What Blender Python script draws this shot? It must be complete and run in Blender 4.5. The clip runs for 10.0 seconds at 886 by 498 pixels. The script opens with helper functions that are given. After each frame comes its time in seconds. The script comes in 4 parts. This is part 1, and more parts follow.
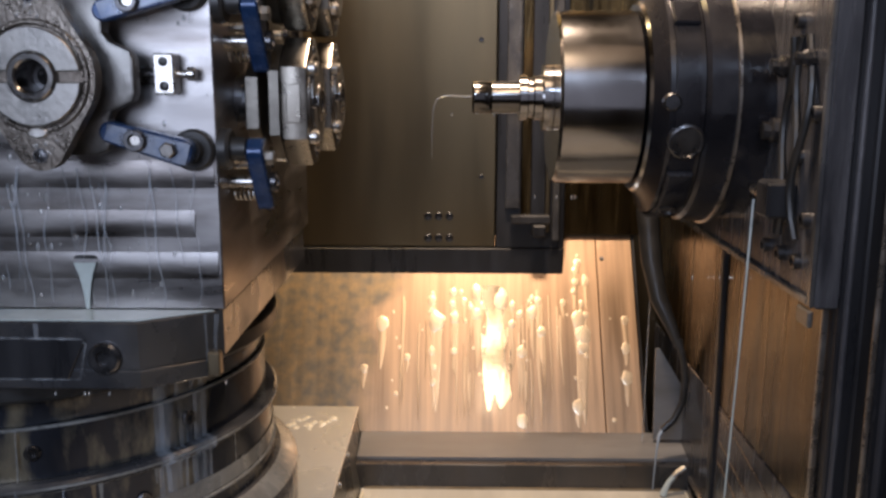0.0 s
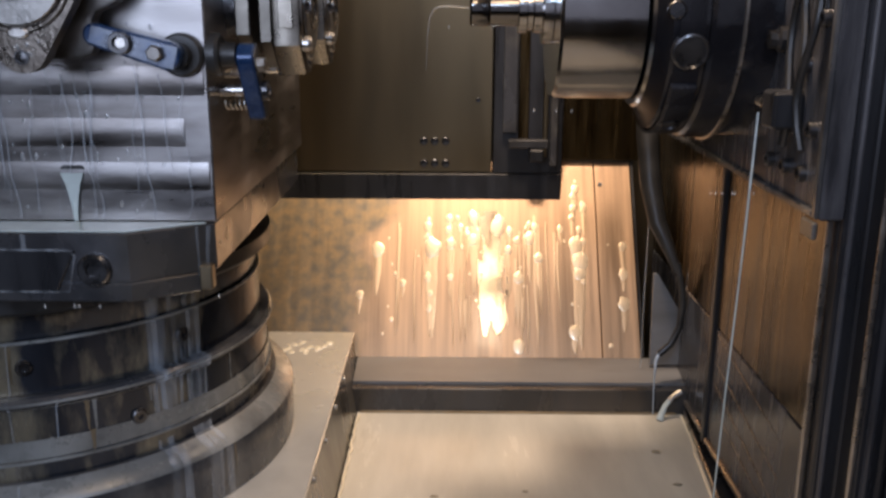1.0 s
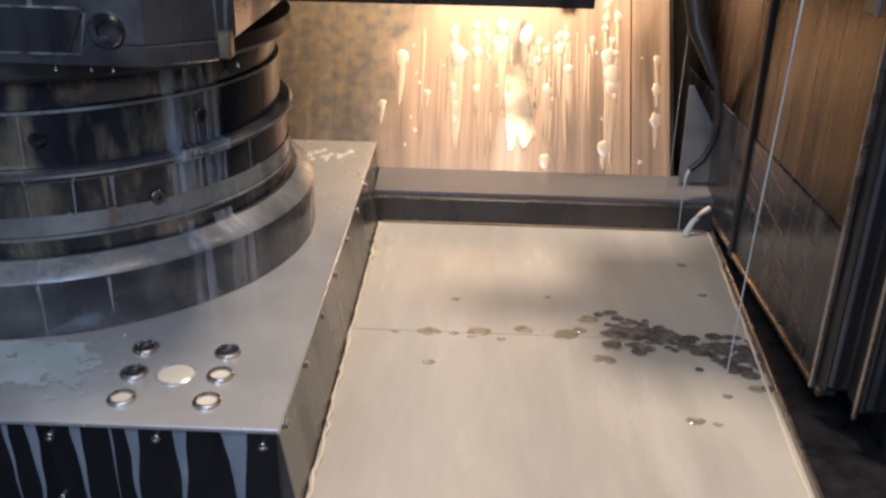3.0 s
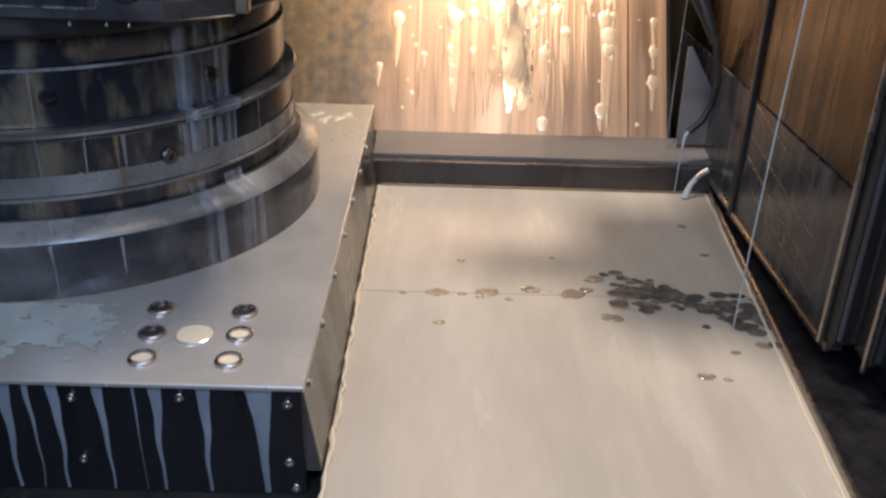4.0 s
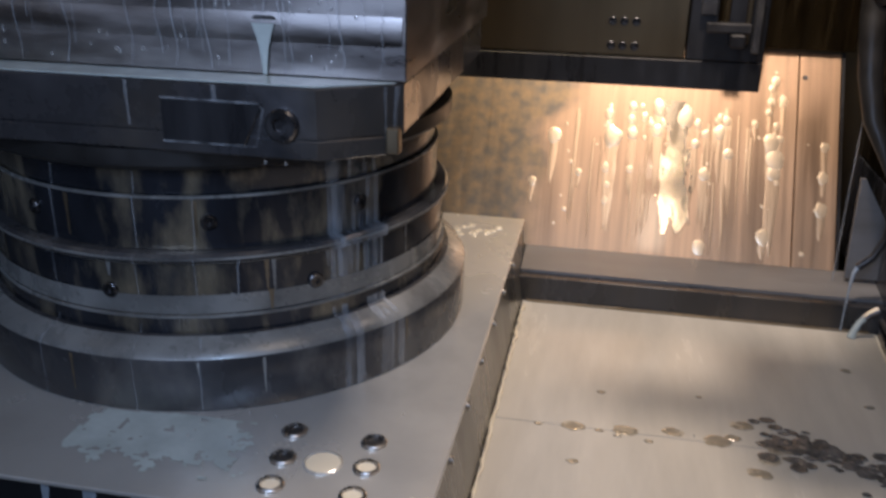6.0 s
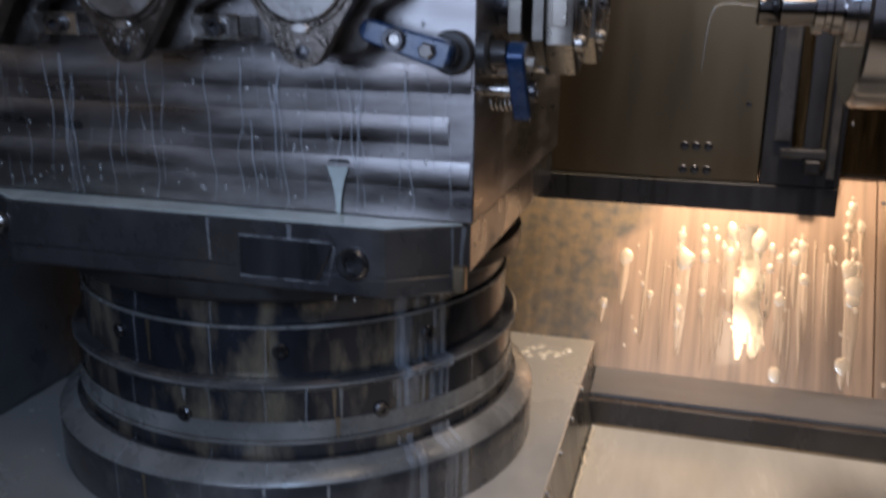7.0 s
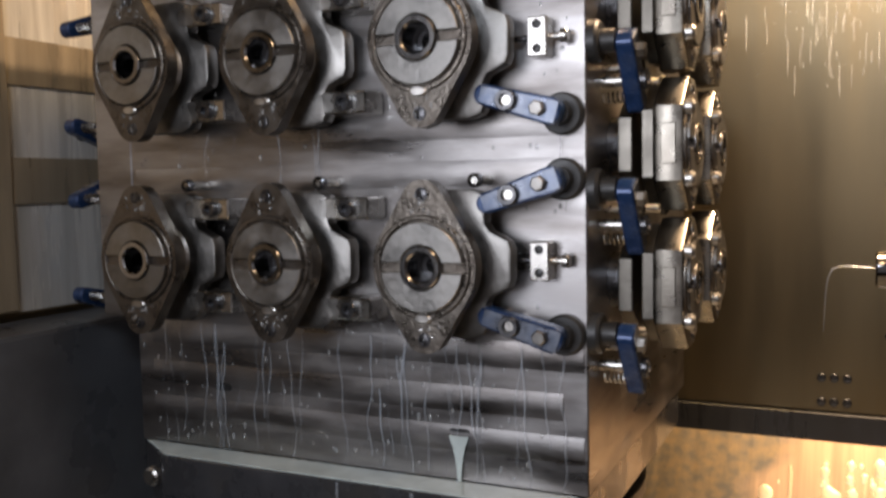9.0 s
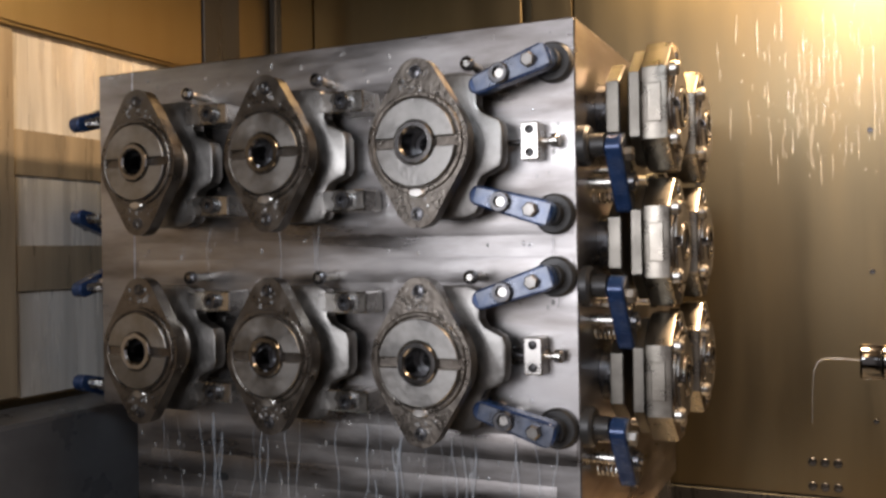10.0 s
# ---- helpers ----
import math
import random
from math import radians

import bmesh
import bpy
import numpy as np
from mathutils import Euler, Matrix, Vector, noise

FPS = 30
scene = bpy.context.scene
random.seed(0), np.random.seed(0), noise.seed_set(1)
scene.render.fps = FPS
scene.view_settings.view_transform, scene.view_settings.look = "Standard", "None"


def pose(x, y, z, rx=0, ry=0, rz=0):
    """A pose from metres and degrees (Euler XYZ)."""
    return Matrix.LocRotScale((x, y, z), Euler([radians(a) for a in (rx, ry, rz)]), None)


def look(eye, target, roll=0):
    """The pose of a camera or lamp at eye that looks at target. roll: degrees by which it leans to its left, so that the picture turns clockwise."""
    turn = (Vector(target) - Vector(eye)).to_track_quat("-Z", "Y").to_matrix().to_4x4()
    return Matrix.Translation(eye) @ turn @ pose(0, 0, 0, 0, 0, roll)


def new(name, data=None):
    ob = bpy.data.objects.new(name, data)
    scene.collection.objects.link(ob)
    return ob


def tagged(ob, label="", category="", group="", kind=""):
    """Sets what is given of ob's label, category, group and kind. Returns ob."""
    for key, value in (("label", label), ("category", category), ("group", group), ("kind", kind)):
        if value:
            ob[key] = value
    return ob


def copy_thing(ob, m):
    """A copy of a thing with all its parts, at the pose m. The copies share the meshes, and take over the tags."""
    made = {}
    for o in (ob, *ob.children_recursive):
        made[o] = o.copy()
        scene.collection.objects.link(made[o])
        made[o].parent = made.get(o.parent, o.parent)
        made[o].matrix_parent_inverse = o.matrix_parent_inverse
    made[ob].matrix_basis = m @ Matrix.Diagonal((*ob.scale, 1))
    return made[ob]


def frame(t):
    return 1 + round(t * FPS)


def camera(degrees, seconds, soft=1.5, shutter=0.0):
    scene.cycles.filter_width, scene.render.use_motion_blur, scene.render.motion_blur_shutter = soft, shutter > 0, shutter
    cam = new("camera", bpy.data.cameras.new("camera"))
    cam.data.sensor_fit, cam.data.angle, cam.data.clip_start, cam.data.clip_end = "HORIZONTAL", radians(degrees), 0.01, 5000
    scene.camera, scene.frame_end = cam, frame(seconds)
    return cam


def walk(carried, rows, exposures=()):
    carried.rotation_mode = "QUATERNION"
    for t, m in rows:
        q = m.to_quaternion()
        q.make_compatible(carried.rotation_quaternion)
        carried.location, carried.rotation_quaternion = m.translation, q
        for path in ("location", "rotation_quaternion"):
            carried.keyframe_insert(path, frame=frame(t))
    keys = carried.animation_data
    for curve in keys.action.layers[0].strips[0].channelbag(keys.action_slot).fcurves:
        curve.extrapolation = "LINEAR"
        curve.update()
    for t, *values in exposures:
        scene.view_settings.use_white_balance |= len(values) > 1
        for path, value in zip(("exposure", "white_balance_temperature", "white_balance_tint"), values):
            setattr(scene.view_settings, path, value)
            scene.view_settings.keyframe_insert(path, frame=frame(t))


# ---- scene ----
# ---- camera ----
cam = camera(52.6, 10.0, soft=2.6, shutter=0.5)
PATH = [
    (0, (0.031, -0.097, 0.914), (0.002, 1.864, 0.523), 0.1),
    (0.5, (0.027, -0.086, 0.895), (0.018, 1.862, 0.441), 0.3),
    (1, (0.028, -0.079, 0.869), (0.011, 1.853, 0.352), 0.2),
    (1.5, (0.031, -0.073, 0.843), (0.002, 1.839, 0.256), 0.3),
    (2, (0.034, -0.066, 0.81), (-0.004, 1.819, 0.141), 0.5),
    (2.5, (0.03, -0.06, 0.78), (-0.024, 1.787, 0.015), 0.7),
    (3, (0.013, -0.059, 0.762), (-0.035, 1.762, -0.064), 1.3),
    (4.5, (-0.061, -0.069, 0.743), (-0.028, 1.722, -0.147), 1.8),
    (5, (-0.033, -0.035, 0.76), (-0.132, 1.766, -0.103), 2.2),
    (5.5, (-0.034, -0.019, 0.791), (-0.249, 1.797, -0.019), 1.7),
    (5.7, (-0.032, -0.018, 0.803), (-0.3, 1.804, 0.022), 1.4),
    (7, (-0.012, -0.018, 0.875), (-0.537, 1.835, 0.339), 0.6),
    (7.5, (0.005, -0.03, 0.936), (-0.63, 1.823, 0.536), -0.3),
    (8, (0.019, -0.036, 0.962), (-0.725, 1.794, 0.654), -0.9),
    (8.5, (0.031, -0.035, 0.982), (-0.804, 1.766, 0.741), -1.1),
    (9, (0.036, -0.046, 1.012), (-0.808, 1.761, 0.862), -1.1),
    (9.5, (0.043, -0.065, 1.034), (-0.807, 1.745, 0.969), -1.0),
    (10, (0.046, -0.081, 1.049), (-0.781, 1.74, 1.052), -0.9),
]
EXPOSURES = [(0, 0.64, 6650, 22), (3, 0.72, 6000, 21), (4.5, 0.70, 5900, 21), (5.5, 0.48, 5850, 21), (7.5, 0.34, 6150, 21), (8.5, 0.66, 7400, 21), (10, 1.06, 8350, 22)]
walk(cam, [(t, look(eye, target, roll)) for t, eye, target, roll in PATH], EXPOSURES)

# ---- world and lamps ----
world = bpy.data.worlds.new("workshop_daylight")
scene.world = world
world.use_nodes = True
wbg = world.node_tree.nodes["Background"]
wbg.inputs[0].default_value = (0.74, 0.83, 1.0, 1)
wbg.inputs[1].default_value = 0.24


def area_lamp(name, loc, target, sx, sy, watts, colour):
    d = bpy.data.lights.new(name, "AREA")
    d.shape, d.size, d.size_y, d.energy, d.color = "RECTANGLE", sx, sy, watts, colour
    ob = new(name, d)
    ob.matrix_world = look(loc, target)
    return ob


area_lamp("work_lamp", (0.22, 0.40, 1.95), (0.22, 0.75, 0.0), 0.13, 0.50, 2.4, (1.0, 0.78, 0.50))
area_lamp("roof_diffuser", (0.18, 0.68, 1.975), (0.18, 0.69, 0.0), 0.80, 0.62, 0.4, (1.0, 0.74, 0.48))
area_lamp("ceiling_lamp", (0.13, 1.47, 1.96), (0.13, 1.48, 0.0), 0.18, 0.18, 18.0, (1.0, 0.81, 0.58))
area_lamp("rear_lamp", (-0.35, 1.70, 1.95), (-0.30, 1.75, 0.0), 0.40, 0.10, 2.4, (1.0, 0.77, 0.36))
area_lamp("shop_lamp", (0.06, -0.75, 2.02), (-0.55, 1.0, 0.6), 0.40, 0.20, 8, (0.55, 0.76, 1.0))
# cool fill added outside the door for tower and drum; no window there
area_lamp("shop_window", (-0.72, -0.75, 1.20), (-0.60, 1.05, 1.0), 0.66, 0.70, 9, (0.64, 0.80, 1.0))


# ---- materials ----
def material(name, colour, rough=0.4, metal=0.0, vary=0.25, scale=12.0, stretch=(1, 1, 1), bump=0.1, fine=120.0,
             stain=None, stain_amt=0.5, stain_scale=3.0, rough_vary=0.15, aniso=0.0, coat=0.0, island=False):
    m = bpy.data.materials.new(name)
    m.use_nodes = True
    nt = m.node_tree
    n, l = nt.nodes, nt.links
    b = n["Principled BSDF"]
    tc = n.new("ShaderNodeTexCoord")
    mp = n.new("ShaderNodeMapping")
    mp.inputs["Scale"].default_value = stretch
    l.new(tc.outputs["Object"], mp.inputs["Vector"])

    def nz(sc, det, vec):
        t = n.new("ShaderNodeTexNoise")
        t.inputs["Scale"].default_value = sc
        t.inputs["Detail"].default_value = det
        t.inputs["Roughness"].default_value = 0.6
        l.new(vec, t.inputs["Vector"])
        return t.outputs["Fac"]

    big = nz(scale, 6, mp.outputs["Vector"])
    sml = nz(fine, 3, mp.outputs["Vector"])
    r1 = n.new("ShaderNodeMapRange")
    r1.inputs["From Min"].default_value, r1.inputs["From Max"].default_value = 0.3, 0.7
    r1.inputs["To Min"].default_value, r1.inputs["To Max"].default_value = 1 - vary, 1 + vary
    l.new(big, r1.inputs["Value"])
    mul = n.new("ShaderNodeMix")
    mul.data_type, mul.blend_type = "RGBA", "MULTIPLY"
    mul.inputs["Factor"].default_value = 1.0
    mul.inputs[6].default_value = (*colour, 1)
    l.new(r1.outputs["Result"], mul.inputs[7])
    out = mul.outputs[2]
    if stain:
        st = nz(stain_scale, 8, mp.outputs["Vector"])
        r2 = n.new("ShaderNodeMapRange")
        r2.inputs["From Min"].default_value, r2.inputs["From Max"].default_value = 0.48, 0.66
        r2.inputs["To Max"].default_value = stain_amt
        l.new(st, r2.inputs["Value"])
        mx = n.new("ShaderNodeMix")
        mx.data_type = "RGBA"
        l.new(r2.outputs["Result"], mx.inputs["Factor"])
        l.new(out, mx.inputs[6])
        mx.inputs[7].default_value = (*stain, 1)
        out = mx.outputs[2]
    if island:
        oi = n.new("ShaderNodeObjectInfo")
        r3 = n.new("ShaderNodeMapRange")
        r3.inputs["To Min"].default_value, r3.inputs["To Max"].default_value = 0.8, 1.15
        l.new(oi.outputs["Random"], r3.inputs["Value"])
        m3 = n.new("ShaderNodeMix")
        m3.data_type, m3.blend_type = "RGBA", "MULTIPLY"
        m3.inputs["Factor"].default_value = 1.0
        l.new(out, m3.inputs[6])
        l.new(r3.outputs["Result"], m3.inputs[7])
        out = m3.outputs[2]
    l.new(out, b.inputs["Base Color"])
    rr = n.new("ShaderNodeMapRange")
    rr.inputs["From Min"].default_value, rr.inputs["From Max"].default_value = 0.3, 0.7
    rr.inputs["To Min"].default_value, rr.inputs["To Max"].default_value = max(0.03, rough - rough_vary), min(1, rough + rough_vary)
    l.new(big, rr.inputs["Value"])
    l.new(rr.outputs["Result"], b.inputs["Roughness"])
    b.inputs["Metallic"].default_value = metal
    b.inputs["Anisotropic"].default_value = aniso
    b.inputs["Coat Weight"].default_value = coat
    b.inputs["Coat Roughness"].default_value = 0.08
    if bump:
        bp = n.new("ShaderNodeBump")
        bp.inputs["Strength"].default_value = bump
        bp.inputs["Distance"].default_value = 0.002
        ad = n.new("ShaderNodeMath")
        l.new(big, ad.inputs[0])
        l.new(sml, ad.inputs[1])
        l.new(ad.outputs[0], bp.inputs["Height"])
        l.new(bp.outputs["Normal"], b.inputs["Normal"])
    return m


M = {
    "tomb": material("ground_steel", (0.36, 0.345, 0.34), 0.37, 1, 0.30, 5, (1, 1, 5), 0.06, 160, (0.11, 0.09, 0.078), 0.75, 1.8),
    "pallet": material("oiled_dark_steel", (0.085, 0.087, 0.095), 0.28, 0.6, 0.35, 9, (1, 1, 1), 0.10, 90, (0.15, 0.13, 0.10), 0.5, 5),
    "drum": material("oil_stained_black_drum", (0.020, 0.023, 0.030), 0.18, 0.3, 0.6, 7, (1, 1, 0.35), 0.16, 90, (0.23, 0.20, 0.14), 0.85, 16),
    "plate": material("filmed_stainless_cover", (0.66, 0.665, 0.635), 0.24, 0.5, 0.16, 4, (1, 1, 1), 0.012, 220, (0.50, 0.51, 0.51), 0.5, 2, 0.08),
    "pan": material("filmed_stainless_pan", (0.58, 0.55, 0.475), 0.24, 0.0, 0.16, 3, (2.6, 0.5, 1), 0.0, 25, (0.44, 0.405, 0.33), 0.5, 1.6, 0.07),
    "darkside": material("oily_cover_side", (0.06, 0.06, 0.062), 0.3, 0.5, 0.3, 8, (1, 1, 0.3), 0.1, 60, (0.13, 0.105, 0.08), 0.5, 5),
    "apron": material("wet_apron_steel", (0.46, 0.31, 0.195), 0.44, 0.85, 0.34, 38, (1, 0.035, 0.035), 0.12, 70, None, 0, 1, 0.08, 0, 0.4),
    "rust": material("tarnished_apron_steel", (0.25, 0.20, 0.13), 0.42, 0.8, 0.35, 14, (1, 0.5, 0.5), 0.3, 50, (0.13, 0.13, 0.12), 0.7, 7),
    "wall": material("brushed_stainless_wall", (0.205, 0.160, 0.098), 0.36, 1, 0.08, 4, (3, 3, 0.3), 0.035, 110, (0.19, 0.148, 0.09), 0.4, 2, 0.05),
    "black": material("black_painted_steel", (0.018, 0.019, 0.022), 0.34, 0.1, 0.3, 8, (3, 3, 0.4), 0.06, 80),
    "brown": material("oily_brown_sheet", (0.115, 0.078, 0.034), 0.22, 0.9, 0.8, 9, (6, 6, 0.4), 0.28, 45, (0.012, 0.011, 0.009), 0.96, 4.5, 0.12),
    "spindle": material("polished_spindle_steel", (0.31, 0.30, 0.295), 0.17, 1, 0.15, 9, (1, 1, 1), 0.03, 150, (0.16, 0.155, 0.15), 0.5, 6, 0.06),
    "housing": material("dark_filmed_housing", (0.065, 0.067, 0.073), 0.24, 0.4, 0.4, 7, (1, 1, 0.6), 0.08, 60, (0.25, 0.24, 0.22), 0.55, 8),
    "cast": material("machined_aluminium_casting", (0.29, 0.28, 0.265), 0.40, 1, 0.30, 22, (1, 1, 1), 0.18, 140, (0.12, 0.105, 0.095), 0.65, 13, 0.14, 0, 0, True),
    "bolt": material("black_oxide_steel", (0.10, 0.10, 0.105), 0.3, 0.9, 0.2, 30, (1, 1, 1), 0.05, 200),
    "zinc": material("bright_zinc_steel", (0.52, 0.50, 0.47), 0.3, 1, 0.2, 30, (1, 1, 1), 0.05, 200),
    "blue": material("blue_anodised_clamp", (0.016, 0.048, 0.13), 0.3, 0.3, 0.3, 25, (1, 1, 1), 0.08, 150, (0.10, 0.12, 0.16), 0.5, 18),
    # white base holds the bright reflection of the left wall panel
    "white": material("pale_enamel_panel", (0.78, 0.77, 0.73), 0.28, 0.2, 0.2, 5, (1, 6, 0.4), 0.05, 60, (0.36, 0.33, 0.27), 0.7, 2.2),
    "milk": material("milky_coolant", (0.47, 0.54, 0.53), 0.12, 0, 0.15, 20, (1, 1, 1), 0.06, 60),
    "toolsteel": material("dark_tool_steel", (0.13, 0.125, 0.12), 0.14, 1, 0.15, 20, (1, 1, 1), 0.02, 150, None, 0, 1, 0.04),
    "run": material("thin_milky_run", (0.30, 0.35, 0.40), 0.15, 0, 0.2, 30, (1, 1, 0.3), 0.06, 60),
    "strapgrey": material("worn_blue_grey_strap_face", (0.13, 0.145, 0.175), 0.32, 0.85, 0.4, 40, (1, 1, 1), 0.1, 150, (0.05, 0.075, 0.13), 0.7, 22),
    "spinhouse": material("dark_spindle_housing", (0.014, 0.014, 0.017), 0.20, 0.2, 0.3, 6, (1, 1, 1), 0.06, 60, (0.05, 0.05, 0.055), 0.5, 5),
    "raw": material("raw_aluminium_casting", (0.14, 0.122, 0.105), 0.34, 0.9, 0.35, 30, (1, 1, 1), 0.4, 160, (0.06, 0.045, 0.035), 0.7, 12, 0.14, 0, 0, True),
    "greyfilm": material("pale_dried_film", (0.24, 0.25, 0.245), 0.3, 0.2, 0.4, 18, (1, 1, 1), 0.1, 80, (0.04, 0.04, 0.04), 0.8, 9),
    "strap": material("brown_reflecting_band", (0.40, 0.33, 0.24), 0.35, 0.3, 0.2, 6, (4, 4, 0.4), 0.05, 60),
    # pale drop colour holds the lamp's highlight
    "film": material("thin_coolant_film", (0.86, 0.67, 0.44), 0.36, 0.5, 0.08, 20, (1, 1, 1), 0.03, 60, None, 0, 1, 0.06, 0, 0.8),
    "foam": material("grey_foam_film", (0.13, 0.128, 0.12), 0.10, 0.3, 0.5, 60, (1, 1, 1), 0.9, 110, (0.36, 0.35, 0.33), 0.7, 45),
    "cream": material("cream_coolant_pool", (0.80, 0.74, 0.58), 0.1, 0, 0.05, 20, (1, 1, 1), 0.0, 60),
    "lip": material("dull_grey_steel_lip", (0.25, 0.25, 0.25), 0.42, 0.35, 0.15, 9, (0.4, 2, 2), 0.04, 60, (0.14, 0.13, 0.12), 0.5, 6),
    "tick": material("scratched_steel_line", (0.34, 0.31, 0.28), 0.3, 0.9, 0.2, 30, (1, 1, 1), 0.05, 60),
    # trail lighter than the sheet, for the highlight that fades below each drop
    "tail": material("thin_wet_trail", (0.60, 0.43, 0.27), 0.40, 0.8, 0.2, 60, (1, 0.05, 0.05), 0.05, 60, None, 0, 1, 0.06, 0, 0.5),
    # lighter base helps the lamp's streak on the apron
    "sheen": material("running_clear_film", (0.76, 0.64, 0.47), 0.17, 0.8, 0.1, 60, (1, 0.25, 0.25), 0.05, 130, None, 0, 1, 0.05, 0, 0.5),
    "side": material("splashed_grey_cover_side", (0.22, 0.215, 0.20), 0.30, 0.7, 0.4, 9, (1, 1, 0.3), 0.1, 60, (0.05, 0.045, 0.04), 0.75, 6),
    "ringspot": material("drying_coolant_ring", (0.44, 0.40, 0.31), 0.22, 0.3, 0.3, 40, (1, 1, 1), 0.1, 120, (0.27, 0.24, 0.19), 0.6, 30),
    "gloss": material("wet_filmed_black_cover", (0.045, 0.046, 0.052), 0.24, 0.1, 0.5, 9, (4, 4, 0.5), 0.10, 70, (0.15, 0.15, 0.16), 0.5, 6, 0.10),
    "golden": material("machined_flange_steel", (0.23, 0.21, 0.18), 0.32, 1, 0.2, 20, (1, 1, 1), 0.06, 150, (0.14, 0.12, 0.10), 0.5, 14),
    "sidecast": material("dull_side_casting", (0.15, 0.138, 0.12), 0.40, 1, 0.25, 20, (1, 1, 1), 0.14, 140, (0.08, 0.07, 0.06), 0.6, 14, 0.14),
    "block": material("slate_grey_enamel", (0.11, 0.115, 0.125), 0.34, 0.2, 0.25, 6, (1, 1, 1), 0.06, 80, (0.06, 0.06, 0.06), 0.5, 4),
    "rubber": material("black_rubber_hose", (0.02, 0.02, 0.02), 0.4, 0, 0.2, 20, (1, 1, 1), 0.05, 100),
}


M["pan"].node_tree.nodes["Principled BSDF"].inputs["Specular IOR Level"].default_value = 0.28

# apron's tarnish from one end inwards; rail shade painted along the top, both ragged
nt = M["apron"].node_tree
nd, lk = nt.nodes, nt.links
bsdf = nd["Principled BSDF"]
tcn = nd.new("ShaderNodeTexCoord")
sep = nd.new("ShaderNodeSeparateXYZ")
lk.new(tcn.outputs["Object"], sep.inputs[0])
ns1 = nd.new("ShaderNodeTexNoise")
ns1.inputs["Scale"].default_value, ns1.inputs["Detail"].default_value = 9, 8
lk.new(tcn.outputs["Object"], ns1.inputs["Vector"])
gx = nd.new("ShaderNodeMapRange")
gx.inputs["From Min"].default_value, gx.inputs["From Max"].default_value = -0.12, -0.28
gx.inputs["To Min"].default_value, gx.inputs["To Max"].default_value = -0.25, 0.62
gx.clamp = False
lk.new(sep.outputs["X"], gx.inputs["Value"])
sm = nd.new("ShaderNodeMath")
# shade below the rail, put into the colour near the top edge
gz = nd.new("ShaderNodeMapRange")
gz.inputs["From Min"].default_value, gz.inputs["From Max"].default_value = 0.335, 0.385
gz.inputs["To Max"].default_value = 0.36
lk.new(sep.outputs["Z"], gz.inputs["Value"])
gl = nd.new("ShaderNodeMapRange")
gl.inputs["From Min"].default_value, gl.inputs["From Max"].default_value = 0.16, -0.02
lk.new(sep.outputs["X"], gl.inputs["Value"])
gm = nd.new("ShaderNodeMath")
gm.operation = "MULTIPLY_ADD"
lk.new(gz.outputs["Result"], gm.inputs[0])
lk.new(gl.outputs["Result"], gm.inputs[1])
lk.new(gx.outputs["Result"], gm.inputs[2])
lk.new(gm.outputs[0], sm.inputs[0])
lk.new(ns1.outputs["Fac"], sm.inputs[1])
st = nd.new("ShaderNodeMapRange")
st.inputs["From Min"].default_value, st.inputs["From Max"].default_value = 0.42, 0.72
lk.new(sm.outputs[0], st.inputs["Value"])
ns2 = nd.new("ShaderNodeTexNoise")
ns2.inputs["Scale"].default_value, ns2.inputs["Detail"].default_value = 40, 8
lk.new(tcn.outputs["Object"], ns2.inputs["Vector"])
rampn = nd.new("ShaderNodeValToRGB")
rampn.color_ramp.elements[0].position, rampn.color_ramp.elements[0].color = 0.34, (0.17, 0.15, 0.12, 1)
rampn.color_ramp.elements[1].position, rampn.color_ramp.elements[1].color = 0.68, (0.31, 0.225, 0.13, 1)
lk.new(ns2.outputs["Fac"], rampn.inputs[0])
mixn = nd.new("ShaderNodeMix")
mixn.data_type = "RGBA"
lk.new(st.outputs["Result"], mixn.inputs["Factor"])
lk.new(bsdf.inputs["Base Color"].links[0].from_socket, mixn.inputs[6])
lk.new(rampn.outputs[0], mixn.inputs[7])
lk.new(mixn.outputs[2], bsdf.inputs["Base Color"])
inv = nd.new("ShaderNodeMapRange")
inv.inputs["To Min"].default_value, inv.inputs["To Max"].default_value = 0.6, 0.0
lk.new(st.outputs["Result"], inv.inputs["Value"])
lk.new(inv.outputs["Result"], bsdf.inputs["Coat Weight"])

# half-clear milky wash
wash = bpy.data.materials.new("milky_wash")
wash.use_nodes = True
nt = wash.node_tree
nd, lk = nt.nodes, nt.links
bsdf = nd["Principled BSDF"]
bsdf.inputs["Base Color"].default_value = (0.56, 0.62, 0.68, 1)
bsdf.inputs["Roughness"].default_value = 0.15
tcn = nd.new("ShaderNodeTexCoord")
mpn = nd.new("ShaderNodeMapping")
mpn.inputs["Scale"].default_value = (60, 60, 5)
lk.new(tcn.outputs["Object"], mpn.inputs["Vector"])
ns1 = nd.new("ShaderNodeTexNoise")
ns1.inputs["Scale"].default_value, ns1.inputs["Detail"].default_value = 1.0, 4
lk.new(mpn.outputs["Vector"], ns1.inputs["Vector"])
st = nd.new("ShaderNodeMapRange")
st.inputs["From Min"].default_value, st.inputs["From Max"].default_value = 0.35, 0.75
st.inputs["To Min"].default_value, st.inputs["To Max"].default_value = 0.02, 0.40
lk.new(ns1.outputs["Fac"], st.inputs["Value"])
lk.new(st.outputs["Result"], bsdf.inputs["Alpha"])
M["wash"] = wash
thinwash = wash.copy()
thinwash.name = "thin_milky_wash"
for q in thinwash.node_tree.nodes:
    if q.type == "MAP_RANGE":
        q.inputs["To Max"].default_value = 0.50
M["thinwash"] = thinwash

